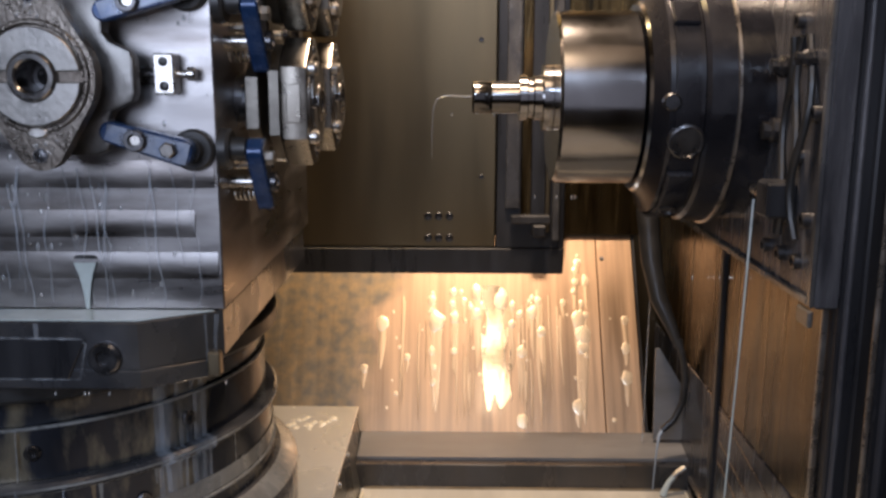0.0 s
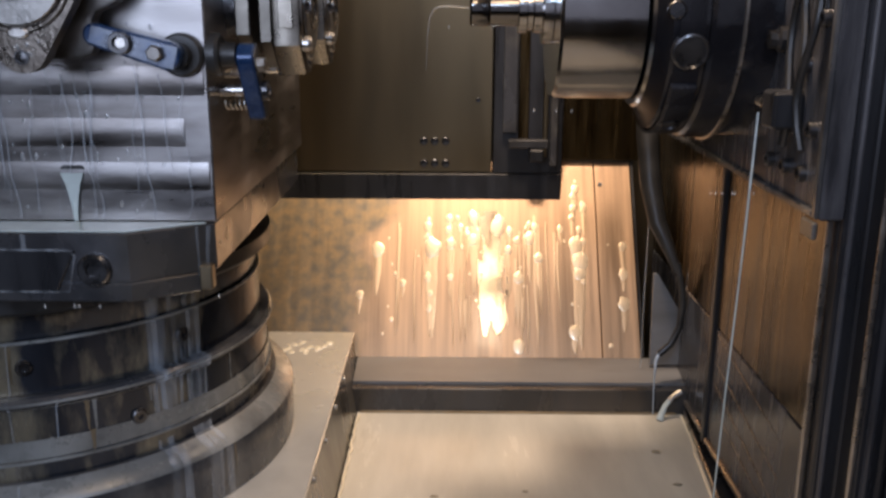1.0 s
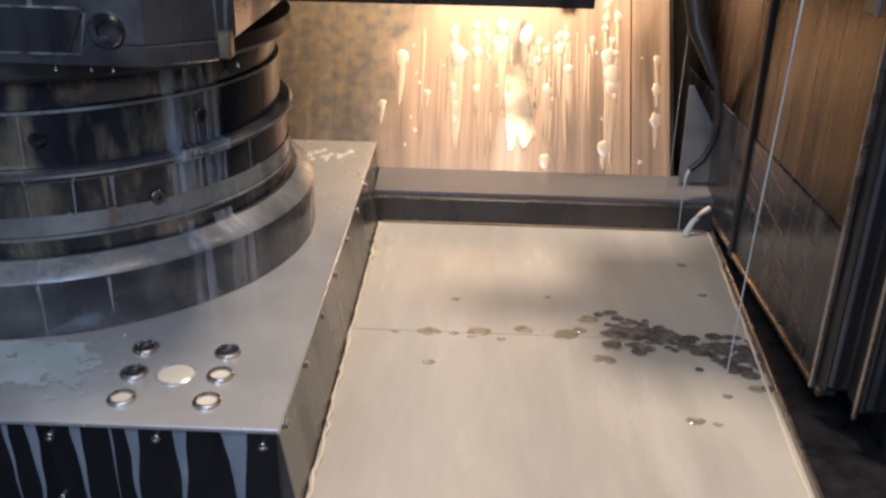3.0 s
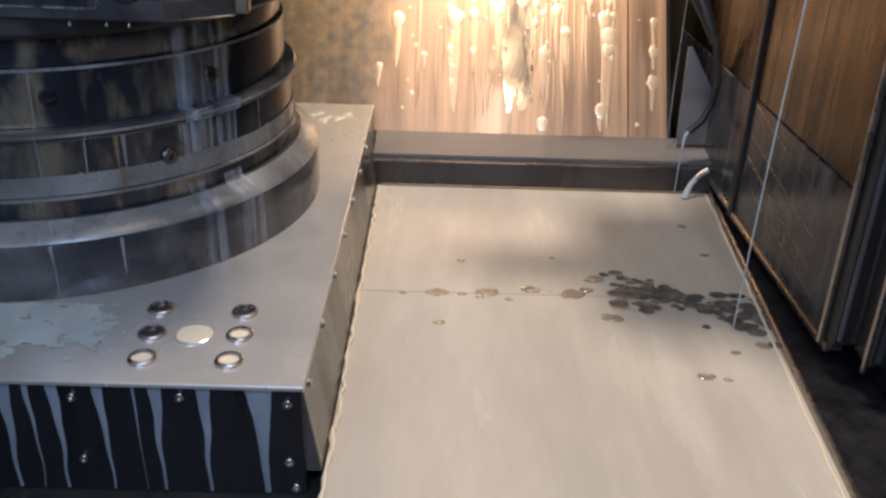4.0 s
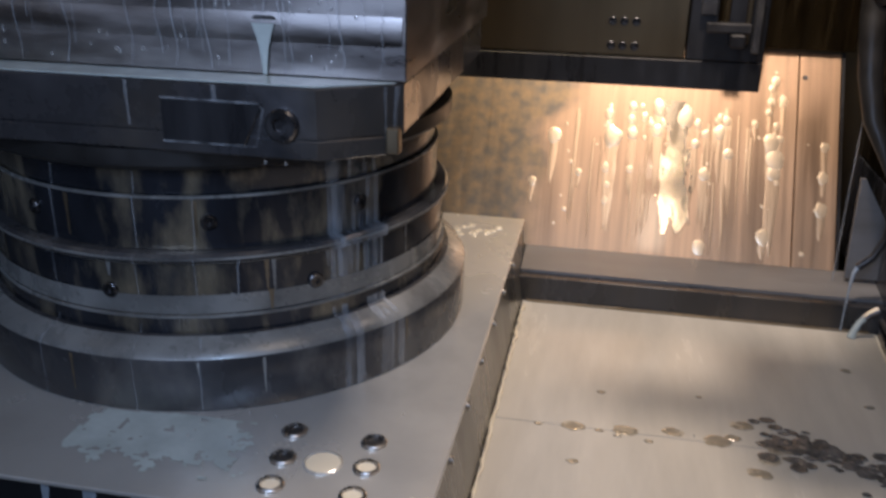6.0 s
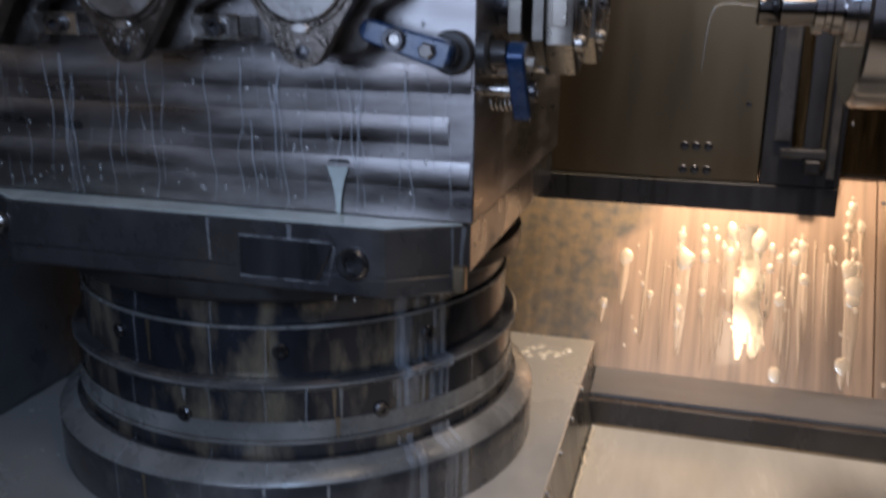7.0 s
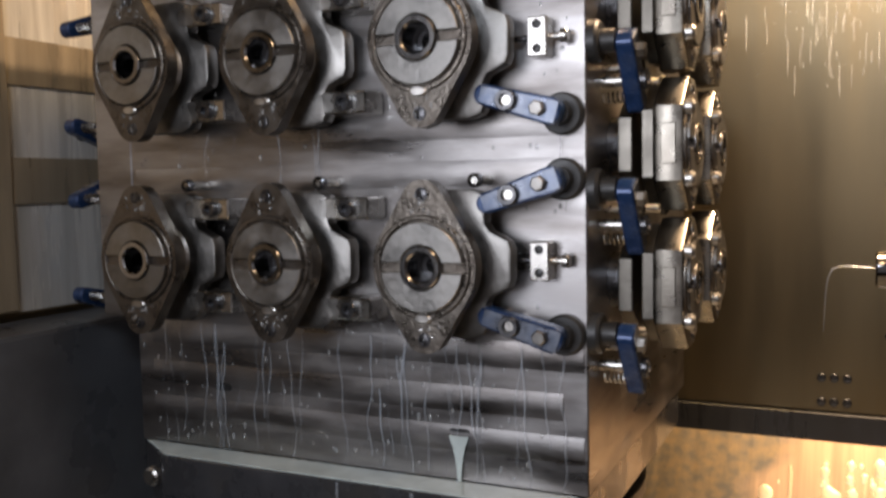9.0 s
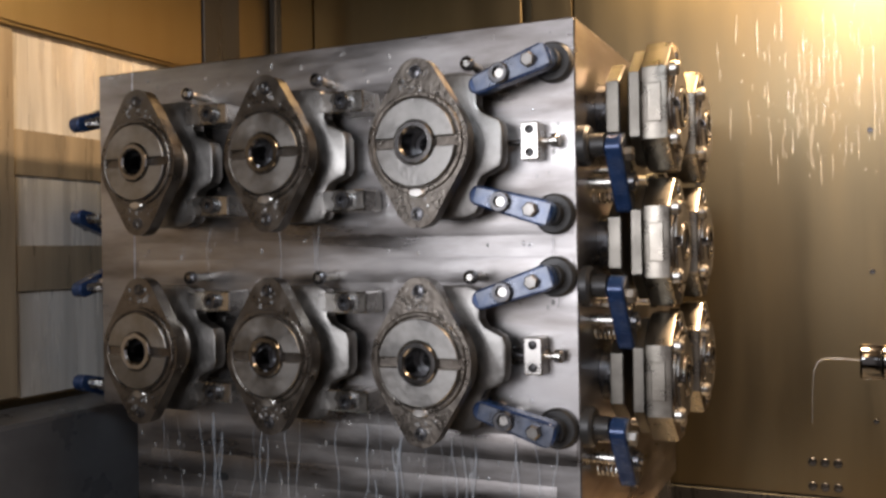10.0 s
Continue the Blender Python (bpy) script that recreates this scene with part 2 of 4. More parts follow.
water = bpy.data.materials.new("clear_coolant")
water.use_nodes = True
wb = water.node_tree.nodes["Principled BSDF"]
wb.inputs["Base Color"].default_value = (0.93, 0.96, 0.97, 1)
wb.inputs["Roughness"].default_value = 0.04
wb.inputs["IOR"].default_value = 1.34
wb.inputs["Transmission Weight"].default_value = 0.8
M["water"] = water

# ---- mesh helpers ----
def mesh_of(bm, name, smooth=False):
    bmesh.ops.recalc_face_normals(bm, faces=bm.faces)
    me = bpy.data.meshes.new(name)
    bm.to_mesh(me)
    bm.free()
    if smooth:
        for p in me.polygons:
            p.use_smooth = True
        me.set_sharp_from_angle(angle=radians(32))
    return me


def part(name, bm, mat, parent=None, label="", smooth=True, m=None):
    me = mesh_of(bm, name, smooth)
    me.materials.append(M[mat])
    ob = new(name, me)
    if m is not None:
        ob.matrix_basis = m
    if parent:
        ob.parent = parent
    if label:
        ob["label"] = label
    return ob


def twin(ob, m, parent=None):
    o = new(ob.name.split(".")[0], ob.data)
    o.matrix_basis = m
    o.parent = parent if parent else ob.parent
    if "label" in ob:
        o["label"] = ob["label"]
    return o


def thing(name, label, category, group="", kind="", m=None):
    ob = new(name)
    ob.empty_display_size = 0.05
    if m is not None:
        ob.matrix_basis = m
    return tagged(ob, label, category, group, kind)


def box(x0, x1, y0, y1, z0, z1, bevel=0.0, seg=1, bm=None):
    b = bmesh.new()
    vs = [b.verts.new((x, y, z)) for x in (x0, x1) for y in (y0, y1) for z in (z0, z1)]
    for f in ((0, 1, 3, 2), (4, 6, 7, 5), (0, 4, 5, 1), (2, 3, 7, 6), (0, 2, 6, 4), (1, 5, 7, 3)):
        b.faces.new([vs[i] for i in f])
    bmesh.ops.recalc_face_normals(b, faces=b.faces)
    if bevel:
        bmesh.ops.bevel(b, geom=b.edges[:], offset=bevel, segments=seg, affect="EDGES", profile=0.5)
    return merged(bm, b)


def merged(bm, b):
    if bm is None:
        return b
    tmp = bpy.data.meshes.new("tmp")
    b.to_mesh(tmp)
    b.free()
    bm.from_mesh(tmp)
    bpy.data.meshes.remove(tmp)
    return bm


def prism(pts, z0, z1, bevel=0.0, axis="z", bm=None, seg=1):
    """A flat outline pushed from z0 to z1; axis y: outline in x, z; axis x: outline in y, z."""
    def at(p, h):
        return (p[0], p[1], h) if axis == "z" else ((p[0], h, p[1]) if axis == "y" else (h, p[0], p[1]))
    b = bmesh.new()
    lo = [b.verts.new(at(p, z0)) for p in pts]
    hi = [b.verts.new(at(p, z1)) for p in pts]
    b.faces.new(lo[::-1])
    b.faces.new(hi)
    k = len(pts)
    for i in range(k):
        b.faces.new((lo[i], lo[(i + 1) % k], hi[(i + 1) % k], hi[i]))
    bmesh.ops.recalc_face_normals(b, faces=b.faces)
    if bevel:
        es = [e for e in b.edges if abs(sum((e.verts[0].co - e.verts[1].co)[i] for i in ({"z": (2,), "y": (1,), "x": (0,)}[axis]))) < 1e-6]
        bmesh.ops.bevel(b, geom=es, offset=bevel, segments=seg, affect="EDGES", profile=0.5)
    return merged(bm, b)


def lathe(profile, m=None, seg=48, bm=None, closed=False):
    """Turns (radius, height) pairs round z, then places it by m."""
    b = bmesh.new()
    rings = []
    for r, h in profile:
        if r < 1e-6:
            rings.append([b.verts.new((0, 0, h))])
        else:
            rings.append([b.verts.new((r * math.cos(2 * math.pi * i / seg), r * math.sin(2 * math.pi * i / seg), h)) for i in range(seg)])
    pairs = list(zip(rings, rings[1:])) + ([(rings[-1], rings[0])] if closed else [])
    for a, c in pairs:
        for i in range(seg):
            j = (i + 1) % seg
            if len(a) == 1 and len(c) == 1:
                continue
            if len(a) == 1:
                b.faces.new((a[0], c[i], c[j]))
            elif len(c) == 1:
                b.faces.new((a[i], a[j], c[0]))
            else:
                b.faces.new((a[i], a[j], c[j], c[i]))
    if m is not None:
        bmesh.ops.transform(b, matrix=m, verts=b.verts)
    return merged(bm, b)


def tube(points, r, seg=8, bm=None):
    """A round bar along points; r is a number or one radius a point."""
    b = bmesh.new()
    pts = [Vector(p) for p in points]
    rs = r if isinstance(r, (list, tuple)) else [r] * len(pts)
    rings = []
    for i, p in enumerate(pts):
        d = (pts[min(i + 1, len(pts) - 1)] - pts[max(i - 1, 0)]).normalized()
        u = d.cross(Vector((0, 1, 0.13)))
        u.normalize()
        v = d.cross(u)
        rings.append([b.verts.new(p + rs[i] * (math.cos(2 * math.pi * k / seg) * u + math.sin(2 * math.pi * k / seg) * v)) for k in range(seg)])
    for a, c in zip(rings, rings[1:]):
        for k in range(seg):
            b.faces.new((a[k], a[(k + 1) % seg], c[(k + 1) % seg], c[k]))
    b.faces.new(rings[0])
    b.faces.new(rings[-1][::-1])
    return merged(bm, b)


ALONG_X = Matrix.Rotation(radians(90), 4, "Y")      # z turned to +x
ALONG_MY = Matrix.Rotation(radians(90), 4, "X")     # z turned to -y

# ---- structure ----
pan = tagged(part("floor", box(-0.178, 0.56, 0.22, 1.757, -0.03, 0.0), "pan", smooth=False),
             "wet stainless drain pan with dark puddle spots", "floor", kind="structure")
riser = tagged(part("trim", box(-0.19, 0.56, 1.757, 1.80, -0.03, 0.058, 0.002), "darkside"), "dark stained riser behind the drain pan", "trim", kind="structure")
lip = tagged(part("trim", prism([(1.782, 0.048), (1.782, 0.064), (1.890, 0.080), (1.890, 0.062)], -0.19, 0.555, 0.002, "x"), "lip"),
             "grey steel lip below the sloped apron", "trim", kind="structure")
# sloped apron behind the lip: tarnished on one side, bright and wet on the other
AP = ((1.888, 0.080), (2.165, 0.498))
apron = thing("wall_apron", "sloped wet steel apron, bright and streaked, tarnished at one end", "wall", kind="structure")


def apron_sheet(name, x0, x1, mat, label, t0=0.0, t1=1.0, proud=0.0):
    (ya, za), (yb, zb) = AP
    n = Vector((0, -(zb - za), yb - ya)).normalized()
    p0 = Vector((0, ya + (yb - ya) * t0, za + (zb - za) * t0)) + n * proud
    p1 = Vector((0, ya + (yb - ya) * t1, za + (zb - za) * t1)) + n * proud
    q0, q1 = p0 - n * 0.01, p1 - n * 0.01
    return part(name, prism([(p0.y, p0.z), (p1.y, p1.z), (q1.y, q1.z), (q0.y, q0.z)], x0, x1, 0.001, "x"), mat, apron, label, smooth=False)


apron_sheet("sheet", -1.35, 0.385, "apron", "bright wet steel sheet, tarnished brown at one end")
apron_sheet("sheet", 0.387, 0.476, "apron", "bright wet steel sheet")

# back wall: brushed panels, dark slide frame
tagged(part("wall_north", box(-1.36, 0.60, 2.17, 2.21, -0.03, 2.0), "wall", smooth=False), "dull steel rear wall of the machine", "wall", kind="structure")
back = thing("wall_panel", "brushed stainless rear panel with worn brown sheen", "wall panel", kind="structure")
part("panel", box(-0.58, 0.128, 2.118, 2.13, 0.478, 2.0, 0.002), "wall", back)
part("panel", box(-1.35, -0.72, 2.118, 2.13, 0.478, 2.0, 0.002), "wall", back)
part("strip", box(-0.69, -0.584, 2.114, 2.13, 0.478, 2.0, 0.002), "wall", back)
frame_dark = thing("slide_frame", "dark steel slide frame beside and below the rear panel", "slide frame", kind="structure")
part("lower_rail", box(-1.35, 0.30, 2.108, 2.168, 0.383, 0.476, 0.002), "black", frame_dark)
part("column", box(0.131, 0.30, 2.108, 2.168, 0.478, 2.0, 0.002), "black", frame_dark)
part("guide_strip", box(0.19, 0.215, 2.098, 2.106, 0.56, 2.0, 0.002), "brown", frame_dark)
part("guide_strip", box(0.25, 0.262, 2.098, 2.106, 0.52, 2.0, 0.002), "wall", frame_dark)

# side wall of the spindle side
east = thing("wall_east", "oily brown sheet-metal side wall with dark lower edge", "wall", kind="structure")
part("sheet", box(0.552, 0.572, 1.60, 2.168, 0.272, 2.0, 0.002), "brown", east)
part("sheet", box(0.548, 0.568, 1.075, 1.575, 0.272, 2.0, 0.002), "brown", east)
# dark lower sheets stand in for a soft dark reflection on the wall
part("lower_sheet", box(0.551, 0.571, 1.60, 2.168, 0.03, 0.270, 0.002), "gloss", east, "lower sheet darkened for a soft reflection")
part("lower_sheet", box(0.547, 0.567, 1.075, 1.575, 0.03, 0.270, 0.002), "gloss", east, "lower sheet darkened for a soft reflection")
part("joint_strip", box(0.540, 0.575, 1.577, 1.598, 0.02, 2.0, 0.003), "black", east)
part("front_rail", box(0.530, 0.58, 1.040, 1.073, 0.06, 2.0, 0.003), "black", east)
part("front_rail", box(0.560, 0.60, 0.985, 1.037, 0.06, 2.0, 0.003), "black", east)
part("sheet", box(0.60, 0.62, 0.00, 0.983, -0.034, 2.0, 0.002), "gloss", east)
part("outer_sheet", box(0.602, 0.62, 0.985, 2.168, -0.034, 2.0, 0.002), "black", east)
tagged(part("trim", prism([(0.545, 1.755), (0.550, 1.755), (0.470, 0.72), (0.464, 0.72)], 0.0, 0.014, 0.0015), "tick"), "worn steel edge strip along the drain pan", "trim", kind="structure")
tagged(part("trim", prism([(0.551, 1.755), (0.60, 1.755), (0.60, 0.23), (0.42, 0.23), (0.471, 0.72)], 0.0, 0.005, 0.001), "black"), "dark oily gutter beside the drain pan", "trim", kind="structure")

# left wall
west = thing("wall_west", "side wall with a panel whitened for bright reflection, above a dark ledge", "wall", kind="structure")
# reflective panel, its brightness put into a white colour
part("pale_panel", box(-1.372, -1.352, 0.022, 1.62, 0.785, 1.475, 0.004), "white", west)
part("upper_panel", box(-1.372, -1.345, 0.022, 1.62, 1.479, 2.0, 0.003), "wall", west)
part("post", box(-1.372, -1.34, 1.622, 1.76, 0.13, 2.0, 0.003), "black", west)
part("sheet", box(-1.372, -1.352, 1.762, 2.168, 0.13, 2.0, 0.003), "wall", west)
part("lower_block", box(-1.372, -1.20, 0.022, 1.62, -0.03, 0.775, 0.006), "block", west)
# raised brown bands stand for brownish reflections across the pale panel
for z in (1.20, 0.985):
    part("band", box(-1.351, -1.345, 0.45, 1.62, z, z + 0.085, 0.001), "strap", west)

tagged(part("ceiling", box(-1.40, 0.64, 0.00, 2.21, 2.0, 2.03), "wall", smooth=False), "plain steel roof of the enclosure", "ceiling", kind="structure")
tagged(part("wall_south", box(-1.40, -0.80, 0.00, 0.02, -0.03, 2.0), "black", smooth=False), "dark front wall beside the open door", "wall", kind="structure")
# unseen wall, added to block low front light from the pan
tagged(part("wall_sill", box(-0.798, 0.60, 0.00, 0.02, -0.03, 0.60, 0.004), "black", smooth=False), "unseen dark wall added to keep door light off the pan", "wall", kind="structure")
tagged(part("ground", box(-1.40, 0.66, 0.00, 2.21, -0.06, -0.034), "darkside", smooth=False), "dark oily machine bed floor", "floor", kind="structure")

# ---- table base ----
base = thing("table_base", "square stainless table base with black front, streaked by coolant", "machine base")
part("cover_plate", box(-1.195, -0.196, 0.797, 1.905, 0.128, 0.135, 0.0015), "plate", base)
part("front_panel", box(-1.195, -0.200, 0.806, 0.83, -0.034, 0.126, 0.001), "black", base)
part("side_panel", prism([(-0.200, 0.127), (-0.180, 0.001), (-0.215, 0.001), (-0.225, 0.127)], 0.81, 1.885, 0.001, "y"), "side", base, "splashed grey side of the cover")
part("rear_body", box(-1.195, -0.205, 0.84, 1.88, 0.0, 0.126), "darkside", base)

# ---- rotary table ----
CX, CY = -0.672, 1.385
table = thing("rotary_table", "round black rotary table with stepped rings, stained with oil", "rotary table", m=pose(CX, CY, 0))
part("flange", lathe([(0.0, 0.1355), (0.414, 0.1355), (0.416, 0.139), (0.416, 0.216), (0.411, 0.224), (0.386, 0.238), (0.0, 0.238)], seg=128), "housing", table, "grey-filmed round flange")
part("ring", lathe([(0.0, 0.239), (0.378, 0.239), (0.378, 0.262), (0.374, 0.266), (0.374, 0.344), (0.0, 0.344)], seg=128), "drum", table)
part("lip", lathe([(0.0, 0.345), (0.380, 0.345), (0.384, 0.349), (0.384, 0.355), (0.380, 0.359), (0.0, 0.359)], seg=128), "housing", table)
part("ring", lathe([(0.0, 0.360), (0.364, 0.360), (0.364, 0.432), (0.361, 0.435), (0.0, 0.435)], seg=128), "drum", table)
part("ring", lathe([(0.0, 0.436), (0.358, 0.436), (0.360, 0.440), (0.360, 0.476), (0.0, 0.476)], seg=128), "drum", table)
part("collar", lathe([(0.0, 0.477), (0.380, 0.477), (0.388, 0.484), (0.388, 0.5065), (0.0, 0.5065)], seg=128), "rubber", table)
drum_bolt = None
for az, z, r in ((-112, 0.40, 0.364), (-70, 0.40, 0.364), (-35, 0.40, 0.364), (-150, 0.40, 0.364), (-92, 0.30, 0.374), (-48, 0.30, 0.374)):
    m = Matrix.Translation((r * math.cos(radians(az)), r * math.sin(radians(az)), z)) @ Matrix.Rotation(radians(az), 4, "Z") @ ALONG_X
    if drum_bolt is None:
        drum_bolt = part("bolt", lathe([(0, -0.004), (0.011, -0.004), (0.011, 0.004), (0.009, 0.006), (0.005, 0.006), (0.005, 0.002), (0, 0.002)], seg=20), "bolt", table, m=m)
    else:
        twin(drum_bolt, m)

PROFILE = ((0.476, 0.3895), (0.4755, 0.3615), (0.436, 0.3615), (0.434, 0.3655), (0.361, 0.3655), (0.359, 0.3855), (0.345, 0.3855), (0.343, 0.3755), (0.266, 0.3755), (0.240, 0.3800), (0.2385, 0.388), (0.225, 0.412), (0.216, 0.4172), (0.137, 0.4172))


def drum_wash(az, w, seed):
    """A wash of coolant that follows the steps of the drum."""
    g = random.Random(seed)
    b = bmesh.new()
    prev = None
    drift = 0.0
    lo = g.choice((0, 0, 0, 2, 5))
    hi = g.choice((5, 9, 14, 14, 14))
    for z, r in PROFILE[lo:max(hi, lo + 3)]:
        ww = w * g.uniform(0.4, 1.4)
        drift += g.uniform(-0.006, 0.006)
        row = []
        for k in range(7):
            a = radians(az) + (k / 6 - 0.5) * ww / r + drift
            row.append(b.verts.new((r * math.cos(a), r * math.sin(a), z)))
        if prev:
            for k in range(6):
                b.faces.new((prev[k], prev[k + 1], row[k + 1], row[k]))
        prev = row
    return b


wash_rnd = random.Random(21)
for az, w, n, wide in ((-37, 0.09, 20, (0.004, 0.014)), (-46, 0.10, 3, (0.001, 0.003)), (-66, 0.12, 2, (0.001, 0.003)), (-90, 0.10, 1, (0.001, 0.003)), (-112, 0.10, 1, (0.001, 0.003))):
    for k in range(n):
        part("coolant_wash", drum_wash(az + math.degrees(wash_rnd.uniform(-0.5, 0.5) * w / 0.37), wash_rnd.uniform(*wide), k + n * 31), "wash" if wide[1] > 0.01 else "thinwash", table, "half-clear milky wash of coolant")
part("deposit", lathe([(0.3865, 0.2390), (0.4110, 0.2252), (0.4165, 0.2172)], None, 128), "greyfilm", table, "pale film on the flange shoulder")
part("deposit", lathe([(0.3757, 0.268), (0.3757, 0.296)], None, 128), "greyfilm", table, "pale film on the lower ring")

# thin pale line along each step edge of the drum
for r, z in ((0.3846, 0.3525), (0.3748, 0.3435), (0.3646, 0.4340), (0.3785, 0.2640), (0.3605, 0.4755)):
    part("pale_rim", lathe([(r - 0.003, z + 0.0022), (r + 0.0006, z + 0.0016), (r + 0.0006, z - 0.0016), (r - 0.003, z - 0.0022)], None, 128), "greyfilm", table, "thin pale line round a ring edge")
rim_rnd = random.Random(77)
for k in range(22):
    az, (z0, r) = radians(rim_rnd.uniform(-150, -15)), rim_rnd.choice(((0.342, 0.3747), (0.342, 0.3747), (0.298, 0.3762), (0.430, 0.3647), (0.214, 0.4166)))
    h, w = rim_rnd.uniform(0.02, 0.065), rim_rnd.uniform(0.0012, 0.0040)
    b = bmesh.new()
    prev = None
    for q in range(9):
        ww = w * (1 - 0.7 * q / 8) * rim_rnd.uniform(0.7, 1.2)
        row = [b.verts.new((r * math.cos(az + u * ww / r), r * math.sin(az + u * ww / r), z0 - h * q / 8)) for u in (-1, 0, 1)]
        if prev:
            b.faces.new((prev[0], prev[1], row[1], row[0]))
            b.faces.new((prev[1], prev[2], row[2], row[1]))
        prev = row
    part("stain_run", b, rim_rnd.choice(("greyfilm", "greyfilm", "rust")), table, "dried run of residue")

# ---- pallet and tombstone ----
X0, X1, Y0, Y1 = -1.03, -0.277, 1.056, 1.74
pallet = thing("pallet", "thick black steel pallet with cut corners, wet with milky coolant", "pallet")
part("slab", prism([(-0.94, 0.998), (-0.375, 0.998), (-0.281, 1.062), (-0.281, 1.70), (-0.375, 1.79), (-0.94, 1.79), (-1.03, 1.70), (-1.03, 1.062)], 0.534, 0.598, 0.002), "pallet", pallet)
part("under_slab", prism([(-0.94, 0.9985), (-0.375, 0.9985), (-0.300, 1.048), (-0.318, 1.10), (-0.318, 1.70), (-0.38, 1.76), (-0.93, 1.76), (-0.99, 1.70), (-1.0, 1.042)], 0.508, 0.5335, 0.002), "pallet", pallet)
tomb = thing("fixture_tower", "square ground-steel fixture tower holding rows of castings", "fixture tower")
part("column", box(X0, X1, Y0, Y1, 0.60, 1.352, 0.002), "tomb", tomb)
part("side_plate", box(-1.105, -1.031, Y0 + 0.002, Y1, 0.80, 1.352, 0.002), "tomb", tomb)

# ---- spindle ----
SY, SZ = 1.43, 0.869
spin = thing("machine_spindle", "polished steel spindle nose on a dark oily housing", "machine spindle", m=Matrix.Translation((0, SY, SZ)) @ ALONG_X)
part("nose", lathe([(0, 0.19), (0.138, 0.19), (0.142, 0.195), (0.142, 0.318), (0.136, 0.322), (0, 0.322)], seg=96), "spindle", spin)
part("ring", lathe([(0, 0.323), (0.15, 0.323), (0.165, 0.335), (0.19, 0.345), (0.195, 0.395), (0, 0.395)], seg=96), "spinhouse", spin)
part("housing", lathe([(0, 0.396), (0.198, 0.396), (0.203, 0.402), (0.206, 0.440), (0.200, 0.446), (0.200, 0.4955), (0, 0.4955)], seg=96), "spinhouse", spin)
part("edge_ring", lathe([(0.204, 0.438), (0.209, 0.440), (0.209, 0.444), (0.200, 0.446)], seg=96), "tick", spin, "thin bright edge ring")
holder = thing("tool_holder", "short polished tool holder in the spindle", "tool holder", m=Matrix.Translation((0, SY, SZ)) @ ALONG_X)
part("shank", lathe([(0, 0.057), (0.024, 0.057), (0.027, 0.06), (0.027, 0.085), (0.0255, 0.088), (0.027, 0.09), (0.027, 0.135), (0, 0.135)]), "toolsteel", holder)
part("collar", lathe([(0, 0.136), (0.038, 0.136), (0.038, 0.148), (0.034, 0.15), (0.034, 0.158), (0.038, 0.16), (0.038, 0.172), (0.055, 0.174), (0.055, 0.189), (0, 0.189)]), "spindle", holder)
carriage = thing("spindle_carriage_cover", "black carriage cover plate behind the spindle", "cover plate")
part("plate", box(0.496, 0.528, 1.034, 2.05, 0.61, 2.0, 0.003), "gloss", carriage)

# ---- details of the structure ----
rnd = random.Random(7)


def outline_hull(circles, seg=40):
    pts = sorted({(round(cx + r * math.cos(2 * math.pi * i / seg), 6), round(cy + r * math.sin(2 * math.pi * i / seg), 6)) for cx, cy, r in circles for i in range(seg)})

    def half(seq):
        h = []
        for p in seq:
            while len(h) > 1 and (h[-1][0] - h[-2][0]) * (p[1] - h[-2][1]) - (h[-1][1] - h[-2][1]) * (p[0] - h[-2][0]) <= 1e-9:
                h.pop()
            h.append(p)
        return h[:-1]
    return half(pts) + half(pts[::-1])


def arc_ring(r0, r1, h0, h1, a0, a1, seg=20, bm=None):
    """A raised piece of a ring between two angles, round z."""
    w = 0.0062
    o0, o1 = a0 + math.asin(w / r1), a1 - math.asin(w / r1)
    i0, i1 = a0 + math.asin(w / r0), a1 - math.asin(w / r0)
    pts = [(r1 * math.cos(o0 + (o1 - o0) * i / seg), r1 * math.sin(o0 + (o1 - o0) * i / seg)) for i in range(seg + 1)]
    pts += [(r0 * math.cos(i1 - (i1 - i0) * i / seg), r0 * math.sin(i1 - (i1 - i0) * i / seg)) for i in range(seg + 1)]
    return prism(pts, h0, h1, 0.0012, "z", bm)


def socket_screw(r=0.006, h=0.006, head=None):
    return lathe([(0, -0.001), (r, -0.001), (r, h * 0.85), (r * 0.88, h), (r * 0.5, h), (r * 0.5, h * 0.4), (0, h * 0.4)], seg=16)


def ribbon_run(x, z0, z1, w0, w1, wander, seed, depth=0.0015, steps=14, jitter=0.2):
    """A run of liquid down a face: outline in x, z, swelling towards its foot."""
    g = random.Random(seed)
    ph, fr = g.uniform(0, 6), g.uniform(18, 40)
    b = bmesh.new()
    prev = None
    for i in range(steps + 1):
        k = i / steps
        z = z0 + (z1 - z0) * k
        cx = x + wander * math.sin(ph + fr * z) + wander * 0.6 * math.sin(ph * 2 + 2.3 * fr * z)
        w = (w1 + (w0 - w1) * (1 - k) ** 2) * g.uniform(1 - jitter, 1 + jitter) / 2
        row = [b.verts.new((cx - w, 0, z)), b.verts.new((cx, -depth, z)), b.verts.new((cx + w, 0, z))]
        if prev:
            b.faces.new((prev[0], prev[1], row[1], row[0]))
            b.faces.new((prev[1], prev[2], row[2], row[1]))
        prev = row
    return b


